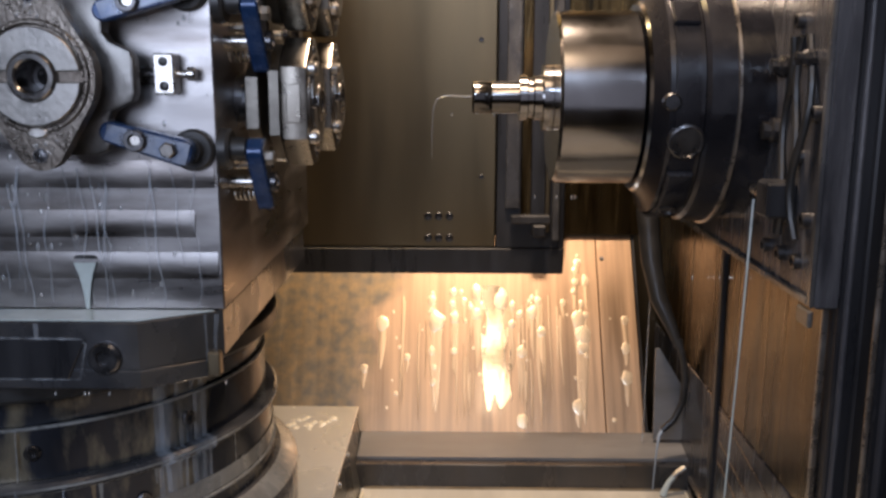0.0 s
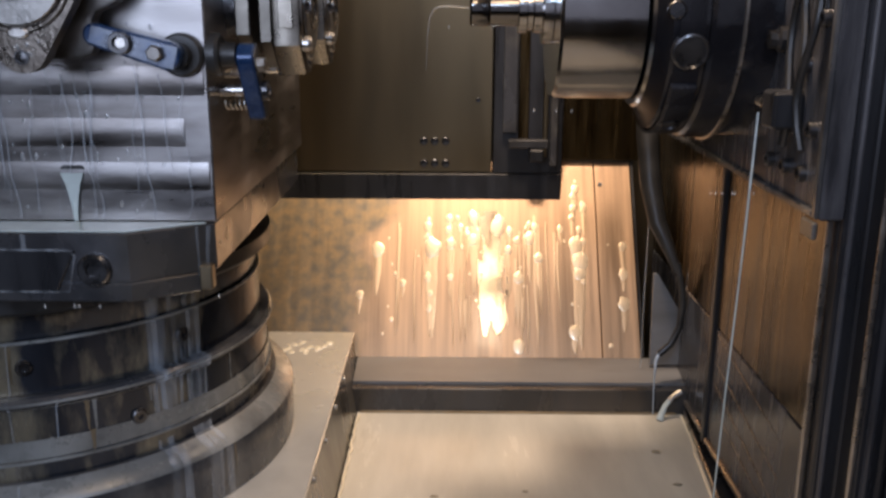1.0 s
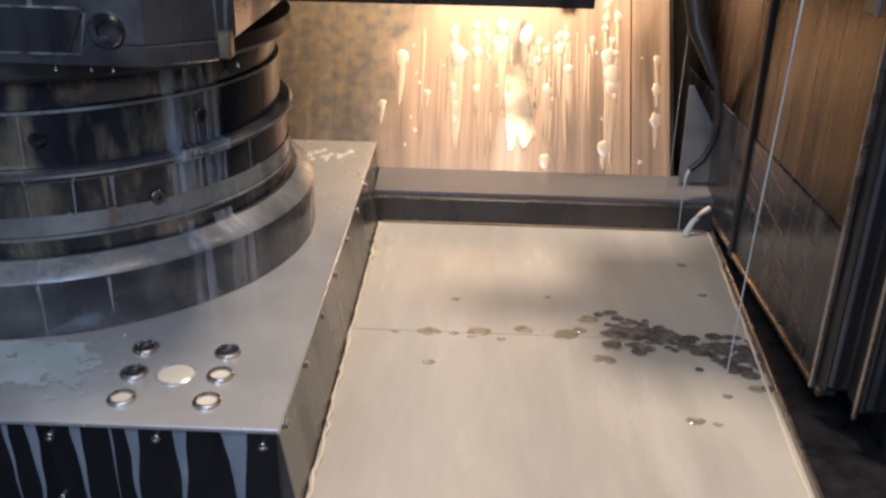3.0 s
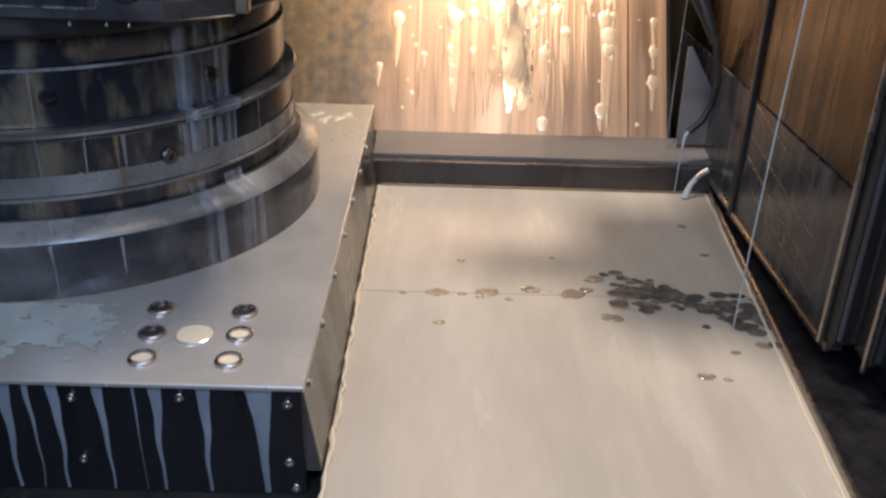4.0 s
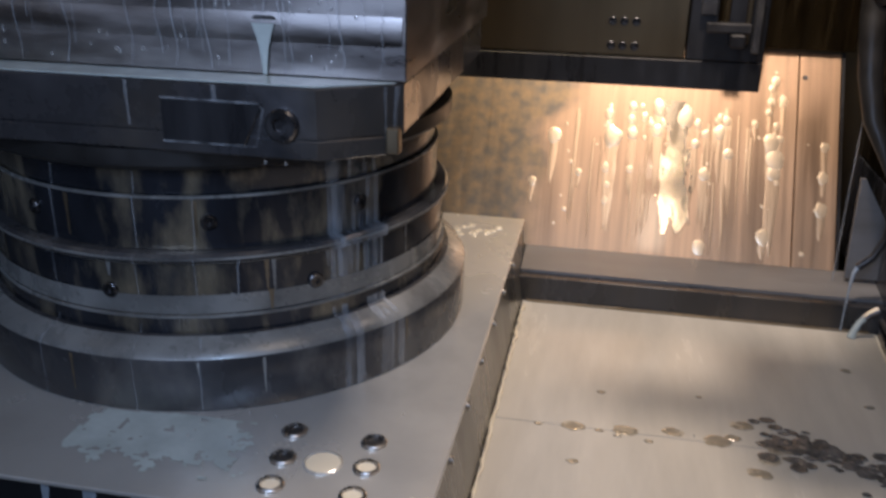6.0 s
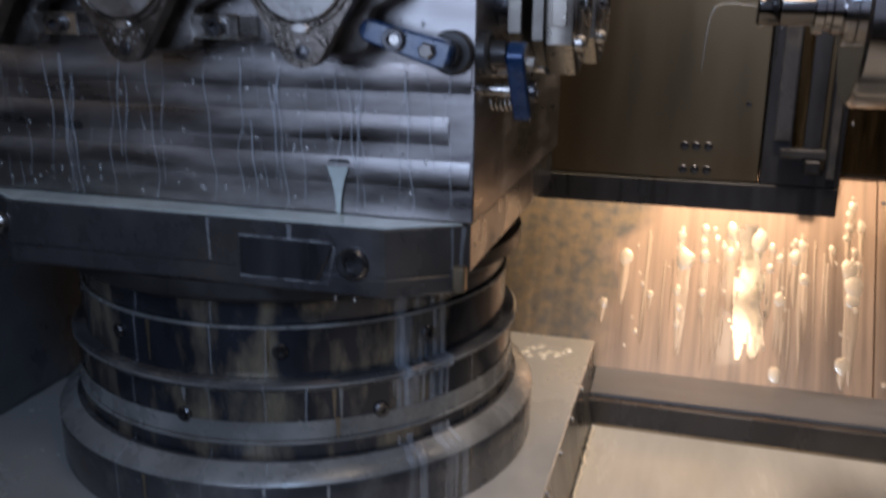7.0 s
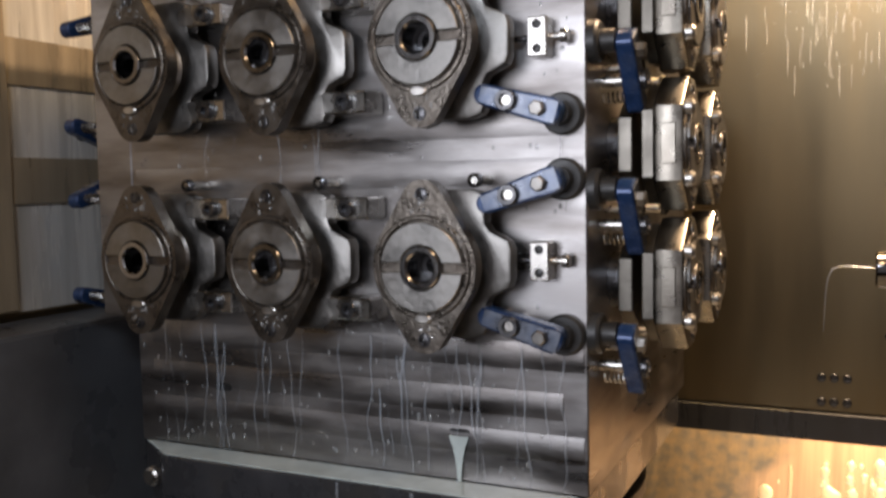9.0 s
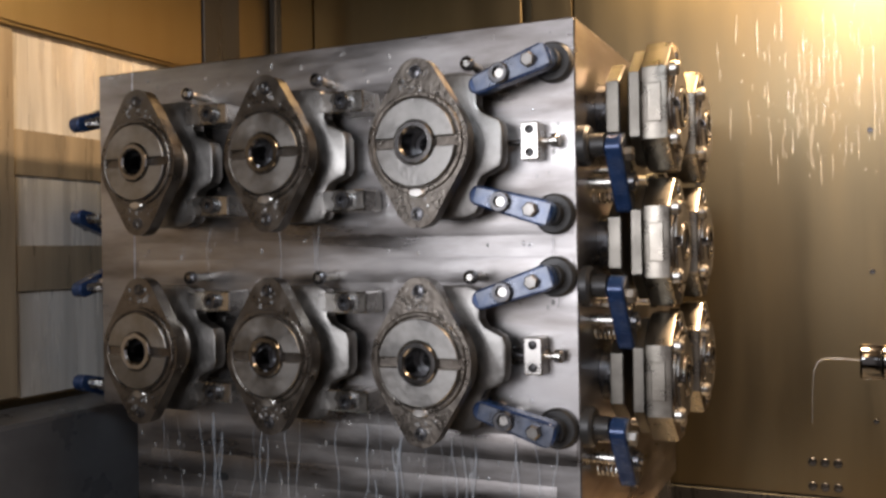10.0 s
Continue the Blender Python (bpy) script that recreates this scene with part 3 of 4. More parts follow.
def dome_field(spots, name, mat, label, category, flat=0.45, sides=7):
    """Many small drops: each (place, normal, radius, long), joined."""
    b = bmesh.new()
    for p, nrm, r, lng in spots:
        nrm = Vector(nrm).normalized()
        up = Vector((0, 0, 1)) - nrm * nrm.z
        up = up.normalized() if up.length > 0.1 else Vector((0, 1, 0))
        sd = up.cross(nrm)
        p = Vector(p)
        top = b.verts.new(p + nrm * r * flat - up * r * 0.2 * lng)
        ring = [b.verts.new(p + sd * r * math.cos(2 * math.pi * i / sides) + up * r * lng * math.sin(2 * math.pi * i / sides)) for i in range(sides)]
        mid = [b.verts.new(p + nrm * r * flat * 0.75 + (v.co - p) * 0.62) for v in ring]
        for i in range(sides):
            j = (i + 1) % sides
            b.faces.new((ring[i], ring[j], mid[j], mid[i]))
            b.faces.new((mid[i], mid[j], top))
    return tagged(part(name, b, mat), label, category, kind="stuff")


# drips on the apron, one by one; lamp shine is in their colour
slope = Vector((0, AP[1][0] - AP[0][0], AP[1][1] - AP[0][1]))
slope_len = slope.length
slope.normalize()
apron_n = Vector((0, -slope.z, slope.y))


def on_apron(x, k, lift=0.0004):
    return Vector((x, AP[0][0], AP[0][1])) + slope * (k * slope_len) + apron_n * lift


def apron_blob(x, k, r, seed):
    """A fat drop: a low dome, a little uneven, longer down the slope."""
    g = random.Random(seed)
    b = bmesh.new()
    n = 14
    out = [r * g.uniform(0.82, 1.12) for _ in range(n)]
    lng = g.uniform(1.0, 1.5)
    c = on_apron(x, k)
    rings = []
    for q, h in ((1.0, 0.0), (0.82, 0.035), (0.55, 0.06), (0.25, 0.07)):
        rings.append([b.verts.new(c + Vector((1, 0, 0)) * (q * out[i] * math.cos(2 * math.pi * i / n)) + slope * (q * lng * out[i] * math.sin(2 * math.pi * i / n)) + apron_n * (h * r)) for i in range(n)])
    for a, d in zip(rings, rings[1:]):
        for i in range(n):
            b.faces.new((a[i], a[(i + 1) % n], d[(i + 1) % n], d[i]))
    b.faces.new(rings[-1])
    return b


def apron_trail(x, k, r, tail, seed):
    """The wet trail below a drop, narrowing to nothing."""
    g = random.Random(seed)
    b = bmesh.new()
    prev = None
    for i in range(13):
        q = i / 12
        w = r * (0.62 - 0.50 * q ** 3) * g.uniform(0.9, 1.1)
        c = on_apron(x + 0.0012 * math.sin(5 * q + seed), k - q * tail / slope_len, 0.0002)
        row = [b.verts.new(c + Vector((w * u, 0, 0)) + apron_n * (0.0004 * (1 - u * u))) for u in (-1, -0.5, 0, 0.5, 1)]
        if prev:
            for j in range(4):
                b.faces.new((prev[j], prev[j + 1], row[j + 1], row[j]))
        prev = row
    return b


drips = [(-0.15, 0.53, 0.016), (-0.19, 0.30, 0.010), (-0.016, 0.54, 0.021), (-0.027, 0.39, 0.010), (-0.02, 0.31, 0.008), (-0.022, 0.235, 0.008),
         (-0.087, 0.36, 0.008), (-0.112, 0.18, 0.006), (0.028, 0.39, 0.009), (0.028, 0.56, 0.013), (0.085, 0.69, 0.016), (0.083, 0.58, 0.013),
         (0.108, 0.35, 0.009), (0.142, 0.65, 0.022), (0.222, 0.59, 0.013), (0.242, 0.49, 0.012), (0.297, 0.64, 0.008), (0.333, 0.55, 0.018),
         (0.342, 0.48, 0.020), (0.340, 0.41, 0.016), (0.374, 0.53, 0.012), (0.324, 0.12, 0.014), (0.190, 0.045, 0.014), (0.192, 0.39, 0.013),
         (0.447, 0.55, 0.010), (0.445, 0.41, 0.011), (0.443, 0.26, 0.014), (0.356, 0.76, 0.009), (0.330, 0.75, 0.009), (0.407, 0.06, 0.006)]
drip_rnd = random.Random(5)
for i in range(26):
    drips.append((drip_rnd.uniform(-0.03, 0.24), drip_rnd.gauss(0.62, 0.05), drip_rnd.uniform(0.004, 0.011)))
for i in range(20):
    drips.append((drip_rnd.choice((drip_rnd.uniform(-0.16, 0.1), drip_rnd.uniform(0.18, 0.46))), drip_rnd.uniform(0.08, 0.6), drip_rnd.uniform(0.002, 0.005)))
for i in range(14):
    drips.append((drip_rnd.gauss(0.345, 0.012), drip_rnd.uniform(0.35, 0.95), drip_rnd.uniform(0.004, 0.010)))
drips = [d for d in drips if d[0] + d[2] < 0.384 or d[0] - d[2] > 0.389]
for i, (x, k, r) in enumerate(drips):
    tail = min(r * drip_rnd.uniform(4, 12), (k - 0.02) * slope_len)
    drop = part("drip", apron_blob(x, max(k, 0.05), r, i), "film", apron, "fat drop of coolant, its lamp shine put into the colour")
    if r > 0.006 and tail > 0.02:
        part("trail", apron_trail(x, k, r, tail, i), "tail", drop, "thin wet trail")
for i in range(34):
    x, k = drip_rnd.uniform(-0.12, 0.37), drip_rnd.uniform(0.25, 0.72)
    part("trail", apron_trail(x, k, drip_rnd.uniform(0.003, 0.009), (k - 0.02) * slope_len * drip_rnd.uniform(0.5, 0.98), 200 + i), "tail", apron, "thin wet trail")
# the lamp's streak down the middle: a ragged film strip, paler and mirror-like
b = bmesh.new()
cells = {}


def film_vert(i, j):
    if (i, j) not in cells:
        cells[(i, j)] = b.verts.new(on_apron(0.070 + i * 0.003, 0.10 + j * 0.010, 0.0012 + 0.0001 * noise.noise((i * 0.4, j * 0.3, 2))))
    return cells[(i, j)]


for i in range(42):
    for j in range(63):
        x, k = (i + 0.5) * 0.003 - 0.058, j / 63
        v = 0.034 - 0.012 * k - abs(x) + 0.020 * noise.noise((x * 90, k * 5, 4.0)) + 0.016 * noise.noise((x * 210, k * 16, 9.0))
        if v > 0 and k > 0.10 + 0.25 * noise.noise((x * 60, 0.5, 1.0)):
            b.faces.new((film_vert(i, j), film_vert(i + 1, j), film_vert(i + 1, j + 1), film_vert(i, j + 1)))
part("running_film", b, "sheen", apron, "running film made paler and mirror-like for the lamp's streak")
screw = part("screw", lathe([(0, 0), (0.006, 0), (0.005, 0.002), (0, 0.002)], Matrix.Translation((0.40, AP[0][0], AP[0][1])) @ Matrix.Translation(slope * 0.44 + apron_n * 0.0) @ apron_n.to_track_quat("Z", "Y").to_matrix().to_4x4(), 14), "bolt", apron)

# screws on the rear panel
face_y = Matrix.Translation((0, 0, 0)) @ ALONG_MY
pscrew = None
for x, z, k in [(x, z, 1.0) for x in (-0.039, -0.013, 0.014) for z in (0.501, 0.556)] + [(0.09, 0.987, 0.6), (0.093, 0.656, 0.6), (-0.28, 1.2, 0.6), (-0.32, 0.9, 0.5), (0.09, 1.3, 0.6)]:
    m = Matrix.Translation((x, 2.1175, z)) @ ALONG_MY @ Matrix.Diagonal((k, k, k, 1))
    if pscrew is None:
        pscrew = part("screw", socket_screw(0.010, 0.006), "bolt", back, m=m)
    else:
        twin(pscrew, m)
# slide frame trimmings
part("guide_block", box(0.165, 0.262, 2.07, 2.097, 0.545, 0.566, 0.003), "housing", frame_dark)
part("end_stop", box(0.215, 0.25, 2.05, 2.096, 0.515, 0.545, 0.004), "black", frame_dark)
part("cover_strip", box(0.152, 0.186, 2.09, 2.107, 0.58, 2.0, 0.002), "housing", frame_dark)
part("cover_strip", box(0.268, 0.285, 2.09, 2.107, 0.50, 2.0, 0.002), "housing", frame_dark)
part("brown_sheet", box(0.303, 0.50, 2.150, 2.166, 0.505, 2.0, 0.002), "brown", frame_dark)

# lip and riser trimmings
part("red_edge", box(-0.17, 0.53, 1.753, 1.7565, 0.0005, 0.005, 0.0008), "rust", riser, "rusty red edge line")

# side wall trimmings: scored lines, hem
for (ya, za), (yb, zb) in (((1.56, 0.262), (1.205, 0.214)), ((1.56, 0.204), (1.204, 0.151)), ((1.56, 0.162), (1.199, 0.101)), ((1.50, 0.11), (1.17, 0.066))):
    part("scored_line", tube([(0.548, ya, za), (0.547, (ya + yb) / 2, (za + zb) / 2), (0.548, yb, zb)], 0.0017, 6), "tick", east)
part("hem", box(0.541, 0.551, 1.08, 1.575, 0.024, 0.036, 0.002), "tick", east)
part("hem", box(0.545, 0.556, 1.60, 1.757, 0.024, 0.036, 0.002), "tick", east)
# pale strips put in for the light lines along the rail edges
part("rail_edge", box(0.520, 0.529, 1.064, 1.072, 0.05, 2.0, 0.002), "tick", east)
part("rail_edge", box(0.552, 0.559, 0.985, 0.992, 0.05, 2.0, 0.002), "tick", east)
# ribs added to give the rails their vertical glossy lines
for k, (x, y, r) in enumerate(((0.540, 1.040, 0.0045), (0.5605, 1.039, 0.006), (0.573, 0.985, 0.005), (0.590, 0.984, 0.007), (0.5995, 0.94, 0.004), (0.5995, 0.86, 0.004))):
    part("vertical_rib", tube([(x, y, 0.07 + 0.24 * i) for i in range(9)], r, 8), ("gloss", "black")[k % 2], east, "added rib for a glossy line on the side cover")
tagged(part("trim", prism([(0.486, 0.082), (0.553, 0.082), (0.553, 0.20), (0.492, 0.30), (0.482, 0.30)], 1.845, 1.852, 0.001, "y"), "lip"),
       "pale grey corner plate at the end of the apron", "trim", kind="structure")
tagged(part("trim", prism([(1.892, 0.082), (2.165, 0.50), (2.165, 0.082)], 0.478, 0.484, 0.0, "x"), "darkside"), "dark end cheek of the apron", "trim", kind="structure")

# pan: seam, sealant bead, puddle spots and foam
part("seam", box(-0.175, 0.53, 1.2775, 1.279, 0.0003, 0.0008), "plate", pan)
bead = [(-0.174 + rnd.uniform(-0.0025, 0.003), 0.60 + i * 0.0195, 0.002) for i in range(59)]
part("sealant_bead", tube(bead, [rnd.uniform(0.002, 0.0045) for i in range(59)], 6), "cream", pan, "wavy cream sealant bead")
bead2 = [(0.455 + i * 0.0031 + rnd.uniform(-0.002, 0.002), 0.70 + i * 0.0375, 0.001) for i in range(29)]
part("sealant_bead", tube(bead2, 0.003, 6), "cream", pan, "wavy cream sealant bead")


def spot(x, y, r, seed, squash=0.7, ring=False):
    g = random.Random(seed)
    n = 18
    rr = [r * g.uniform(0.85, 1.12) for _ in range(n)]
    out = [(x + rr[i] * math.cos(2 * math.pi * i / n), y + squash * rr[i] * math.sin(2 * math.pi * i / n)) for i in range(n)]
    b = bmesh.new()
    o = [b.verts.new((px, py, 0.0004)) for px, py in out]
    inner = [b.verts.new((x + (px - x) * 0.8, y + (py - y) * 0.8, 0.0014)) for px, py in out]
    core = [b.verts.new((x + (px - x) * 0.55, y + (py - y) * 0.55, 0.0008)) for px, py in out]
    for i in range(n):
        j = (i + 1) % n
        b.faces.new((o[i], o[j], inner[j], inner[i]))
        b.faces.new((inner[i], inner[j], core[j], core[i]))
    b.faces.new(core)
    return b


SPOTS = [(-0.043, 1.28, 0.020), (0.042, 1.284, 0.022), (0.119, 1.297, 0.018), (0.234, 1.341, 0.020), (0.246, 1.206, 0.020), (-0.038, 1.178, 0.010),
         (0.359, 1.043, 0.014), (0.389, 1.036, 0.008), (0.422, 1.110, 0.009), (0.474, 1.134, 0.015), (0.19, 1.285, 0.024), (0.284, 1.281, 0.022),
         (0.00, 1.275, 0.008), (-0.10, 1.275, 0.008), (0.08, 1.26, 0.008), (0.03, 1.265, 0.007), (0.265, 1.245, 0.018), (0.215, 1.30, 0.014),
         (0.45, 1.58, 0.012), (0.46, 1.45, 0.010), (0.0, 1.40, 0.008), (0.17, 1.42, 0.007)]
for i, (x, y, r) in enumerate(SPOTS):
    part("puddle_spot", spot(x, y, r, i), "ringspot", pan, "drying brown ring in the film")
b = bmesh.new()
for i in range(120):
    k = rnd.random()
    x = 0.27 + 0.24 * k + rnd.uniform(-0.02, 0.02)
    y = 1.31 - 0.09 * k + rnd.gauss(0, 0.030)
    merged(b, spot(min(x, 0.52), y, rnd.uniform(0.006, 0.018), 100 + i, rnd.uniform(0.5, 0.9)))
bmesh.ops.translate(b, verts=b.verts, vec=(0, 0, 0.0012))
tagged(part("foam_patch", b, "foam"), "patch of dark rippled foam on the pan", "foam", kind="stuff")

# left wall frame
part("sill", box(-1.351, -1.335, 0.45, 1.62, 0.776, 0.790, 0.003), "wall", west)
part("head_rail", box(-1.351, -1.335, 0.45, 1.62, 1.468, 1.478, 0.003), "wall", west)
part("mullion", box(-1.351, -1.335, 1.025, 1.085, 0.792, 1.466, 0.004), "strap", west)
part("joint_strip", box(-1.351, -1.33, 1.90, 1.93, 0.14, 2.0, 0.003), "black", west)

# ---- table base details ----
for x, y, dark in ((-0.298, 0.964, 0), (-0.293, 0.907, 1), (-0.294, 0.848, 1), (-0.410, 0.967, 0), (-0.404, 0.905, 0), (-0.399, 0.848, 1)):
    boss = part("plug_ring", lathe([(0.0175, 0.0), (0.0175, 0.003), (0.0155, 0.005), (0.0135, 0.005), (0.0125, 0.003), (0.0125, 0.0)], seg=24), "zinc", base, "bright steel plug ring", m=pose(x, y, 0.1352, 0, 0, rnd.uniform(0, 60)))
    part("well", lathe([(0, 0.0006), (0.0125, 0.0006), (0.0125, 0.0)], seg=24), "cream" if dark else "darkside", boss)
hole = part("drain_ring", lathe([(0.0255, 0.0), (0.0255, 0.002), (0.0235, 0.003), (0.0225, 0.0)], seg=40), "plate", base, "round drain ring", m=pose(-0.35, 0.906, 0.1352))
part("pool", lathe([(0, 0.0008), (0.0225, 0.0008), (0.0225, 0.0)], seg=40), "cream", hole, "cream coolant standing in the drain")
bscrew = None
for x, z in ((-0.473, 0.108), (-0.471, 0.017), (-0.218, 0.106), (-0.219, 0.019), (-0.345, 0.112), (-0.62, 0.108), (-0.62, 0.017), (-0.212, -0.02)):
    m = Matrix.Translation((x, 0.806, z)) @ ALONG_MY
    if bscrew is None:
        bscrew = part("screw", socket_screw(0.006, 0.005), "zinc", base, m=m)
    else:
        twin(bscrew, m)
for y in (0.84, 0.98, 1.12, 1.26, 1.40, 1.54, 1.68):
    for z in (0.113,):
        twin(bscrew, Matrix.Translation((-0.1975, y, z)) @ ALONG_X)
for i, (x, w) in enumerate(((-0.555, 0.020), (-0.525, 0.008), (-0.495, 0.016), (-0.440, 0.014), (-0.400, 0.004), (-0.375, 0.016), (-0.318, 0.018), (-0.250, 0.034), (-0.62, 0.02), (-0.68, 0.012))):
    part("coolant_run", ribbon_run(x, 0.126, -0.03, w, w * 0.22, 0.0015, i, 0.0012, 14, 0.06), "run", base, "milky run of coolant", m=pose(0, 0.8055, 0))
b = bmesh.new()
cell = 0.003
grid = {}


def foam_vert(i, j):
    if (i, j) not in grid:
        grid[(i, j)] = b.verts.new((-0.70 + i * cell + 0.0012 * noise.noise((i * 0.9, j * 0.9, 3)), 0.84 + j * cell + 0.0012 * noise.noise((i * 0.9, j * 0.9, 7)), 0.1362))
    return grid[(i, j)]


for i in range(90):
    for j in range(45):
        x, y = -0.70 + (i + 0.5) * cell, 0.84 + (j + 0.5) * cell
        edge = min((x + 0.70) / 0.05 + 0.6, (-0.462 - x) / 0.03, (y - 0.862) / 0.03, 1.0)
        v = 0.55 * edge + noise.noise((x * 38, y * 38, 1.0)) * 0.8 + noise.noise((x * 130, y * 130, 5.0)) * 0.4
        if v > 0.12 and (x - CX) ** 2 + (y - CY) ** 2 > 0.419 ** 2:
            b.faces.new((foam_vert(i, j), foam_vert(i + 1, j), foam_vert(i + 1, j + 1), foam_vert(i, j + 1)))
tagged(part("foam_patch", b, "milk"), "ragged patch of pale foam on the cover plate", "foam", kind="stuff")

crumb = random.Random(12)
spots = [((crumb.gauss(-0.30, 0.022), crumb.gauss(1.79, 0.024), 0.1352), (0, 0, 1), crumb.uniform(0.004, 0.010), 1.0) for i in range(20)]
dome_field([q for q in spots if q[0][0] < -0.205 and (q[0][0] - CX) ** 2 + (q[0][1] - CY) ** 2 > 0.44 ** 2], "foam_crumbs", "cream", "pale foam crumbs on the cover plate", "foam", 0.4)

# ---- pallet details ----
part("coolant_sheet", prism([(-0.935, 1.001), (-0.378, 1.001), (-0.290, 1.054), (-1.02, 1.054)], 0.5982, 0.6005, 0.0008), "milk", pallet, "pale milky coolant lying on the ledge")
part("nameplate", prism([(-0.575, 0.522), (-0.468, 0.522), (-0.442, 0.576), (-0.575, 0.576)], 0.9945, 0.998, 0.001, "y"), "black", pallet, "dark engraved plate")
part("plate_rim", tube([(-0.575, 0.994, 0.578), (-0.448, 0.994, 0.577), (-0.441, 0.994, 0.570), (-0.452, 0.994, 0.523), (-0.575, 0.994, 0.523)], 0.0016, 6), "wash", pallet, "pale wet rim")
part("plug", lathe([(0, 0), (0.021, 0), (0.021, 0.006), (0.018, 0.009), (0.010, 0.009), (0.009, 0.004), (0, 0.004)], Matrix.Translation((-0.418, 0.998, 0.552)) @ ALONG_MY, 28), "bolt", pallet)
part("plug", lathe([(0, 0), (0.015, 0), (0.015, 0.010), (0.011, 0.013), (0, 0.013)], Matrix.Translation((-0.955, 1.00, 0.565)) @ ALONG_MY, 24), "zinc", pallet)
for x, w, z1 in ((-0.288, 0.006, 0.52), (-0.300, 0.004, 0.53), (-0.505, 0.007, 0.53), (-0.62, 0.005, 0.54)):
    y = 0.9965 if x < -0.38 else 1.046
    part("coolant_run", ribbon_run(x, 0.597, z1, w, w * 0.7, 0.002, int(-x * 1000)), "wash", pallet, "milky run of coolant", m=pose(0, y, 0))
part("corner_tab", box(-0.300, -0.283, 1.040, 1.058, 0.512, 0.545, 0.002), "rust", pallet)

# ---- tower details ----
for z, xa, xb in ((1.086, -1.02, -0.282), (1.022, -1.02, -0.282), (0.781, -1.0, -0.282), (0.716, -1.0, -0.31), (0.66, -1.0, -0.282)):
    part("milled_band", prism([(Y0, z - 0.018), (Y0 - 0.0018, z - 0.007), (Y0 - 0.0018, z + 0.007), (Y0, z + 0.018)], xa, xb, 0.0006, "x"), "tomb", tomb)
slot = part("drain_slot", prism(outline_hull([(-0.468, 0.668, 0.006), (-0.448, 0.668, 0.006)], 16), Y0 - 0.0015, Y0 + 0.001, 0.0, "y"), "rubber", tomb, "dark drain slot")
part("coolant_run", ribbon_run(-0.458, 0.665, 0.602, 0.030, 0.006, 0.0, 3, 0.0015, 14, 0.04), "milk", tomb, "milky dribble below the slot", m=pose(0, Y0 - 0.006, 0))
part("drain_slot", prism(outline_hull([(-0.87, 0.70, 0.006), (-0.85, 0.70, 0.006)], 16), Y0 - 0.0015, Y0 + 0.001, 0.0, "y"), "rubber", tomb, "dark drain slot")
for i in range(44):
    x = rnd.uniform(-1.0, -0.30)
    z0 = rnd.choice((0.79, 0.80, 0.80, 0.77, 0.72, 1.09))
    z1 = 0.602 if z0 < 1 else rnd.uniform(0.95, 1.02)
    part("coolant_run", ribbon_run(x, z0, max(z1, 0.602) + (rnd.uniform(0, 0.08) if rnd.random() < 0.4 else 0), 0.0027, 0.0022, 0.004, i + 40, 0.0006, 22), "thinwash", tomb, "thin milky run", m=pose(0, Y0 - 0.0055, 0))


def bored_plate(outline, hole, h0, h1, seg=40):
    """A flat outline with a round hole through it."""
    b = bmesh.new()
    es = []
    for pts in (outline, [(hole * math.cos(2 * math.pi * i / seg), hole * math.sin(2 * math.pi * i / seg)) for i in range(seg)]):
        vs = [b.verts.new((x, y, h0)) for x, y in pts]
        es += [b.edges.new((vs[i], vs[(i + 1) % len(vs)])) for i in range(len(vs))]
    bmesh.ops.triangle_fill(b, use_beauty=True, use_dissolve=False, edges=es)
    up = bmesh.ops.extrude_face_region(b, geom=b.faces[:])
    bmesh.ops.translate(b, verts=[v for v in up["geom"] if isinstance(v, bmesh.types.BMVert)], vec=(0, 0, h1 - h0))
    return b


HEX = [(0.068, -0.048), (0.068, 0.048), (0.022, 0.088), (-0.022, 0.088), (-0.068, 0.048), (-0.068, -0.048), (-0.022, -0.088), (0.022, -0.088)]


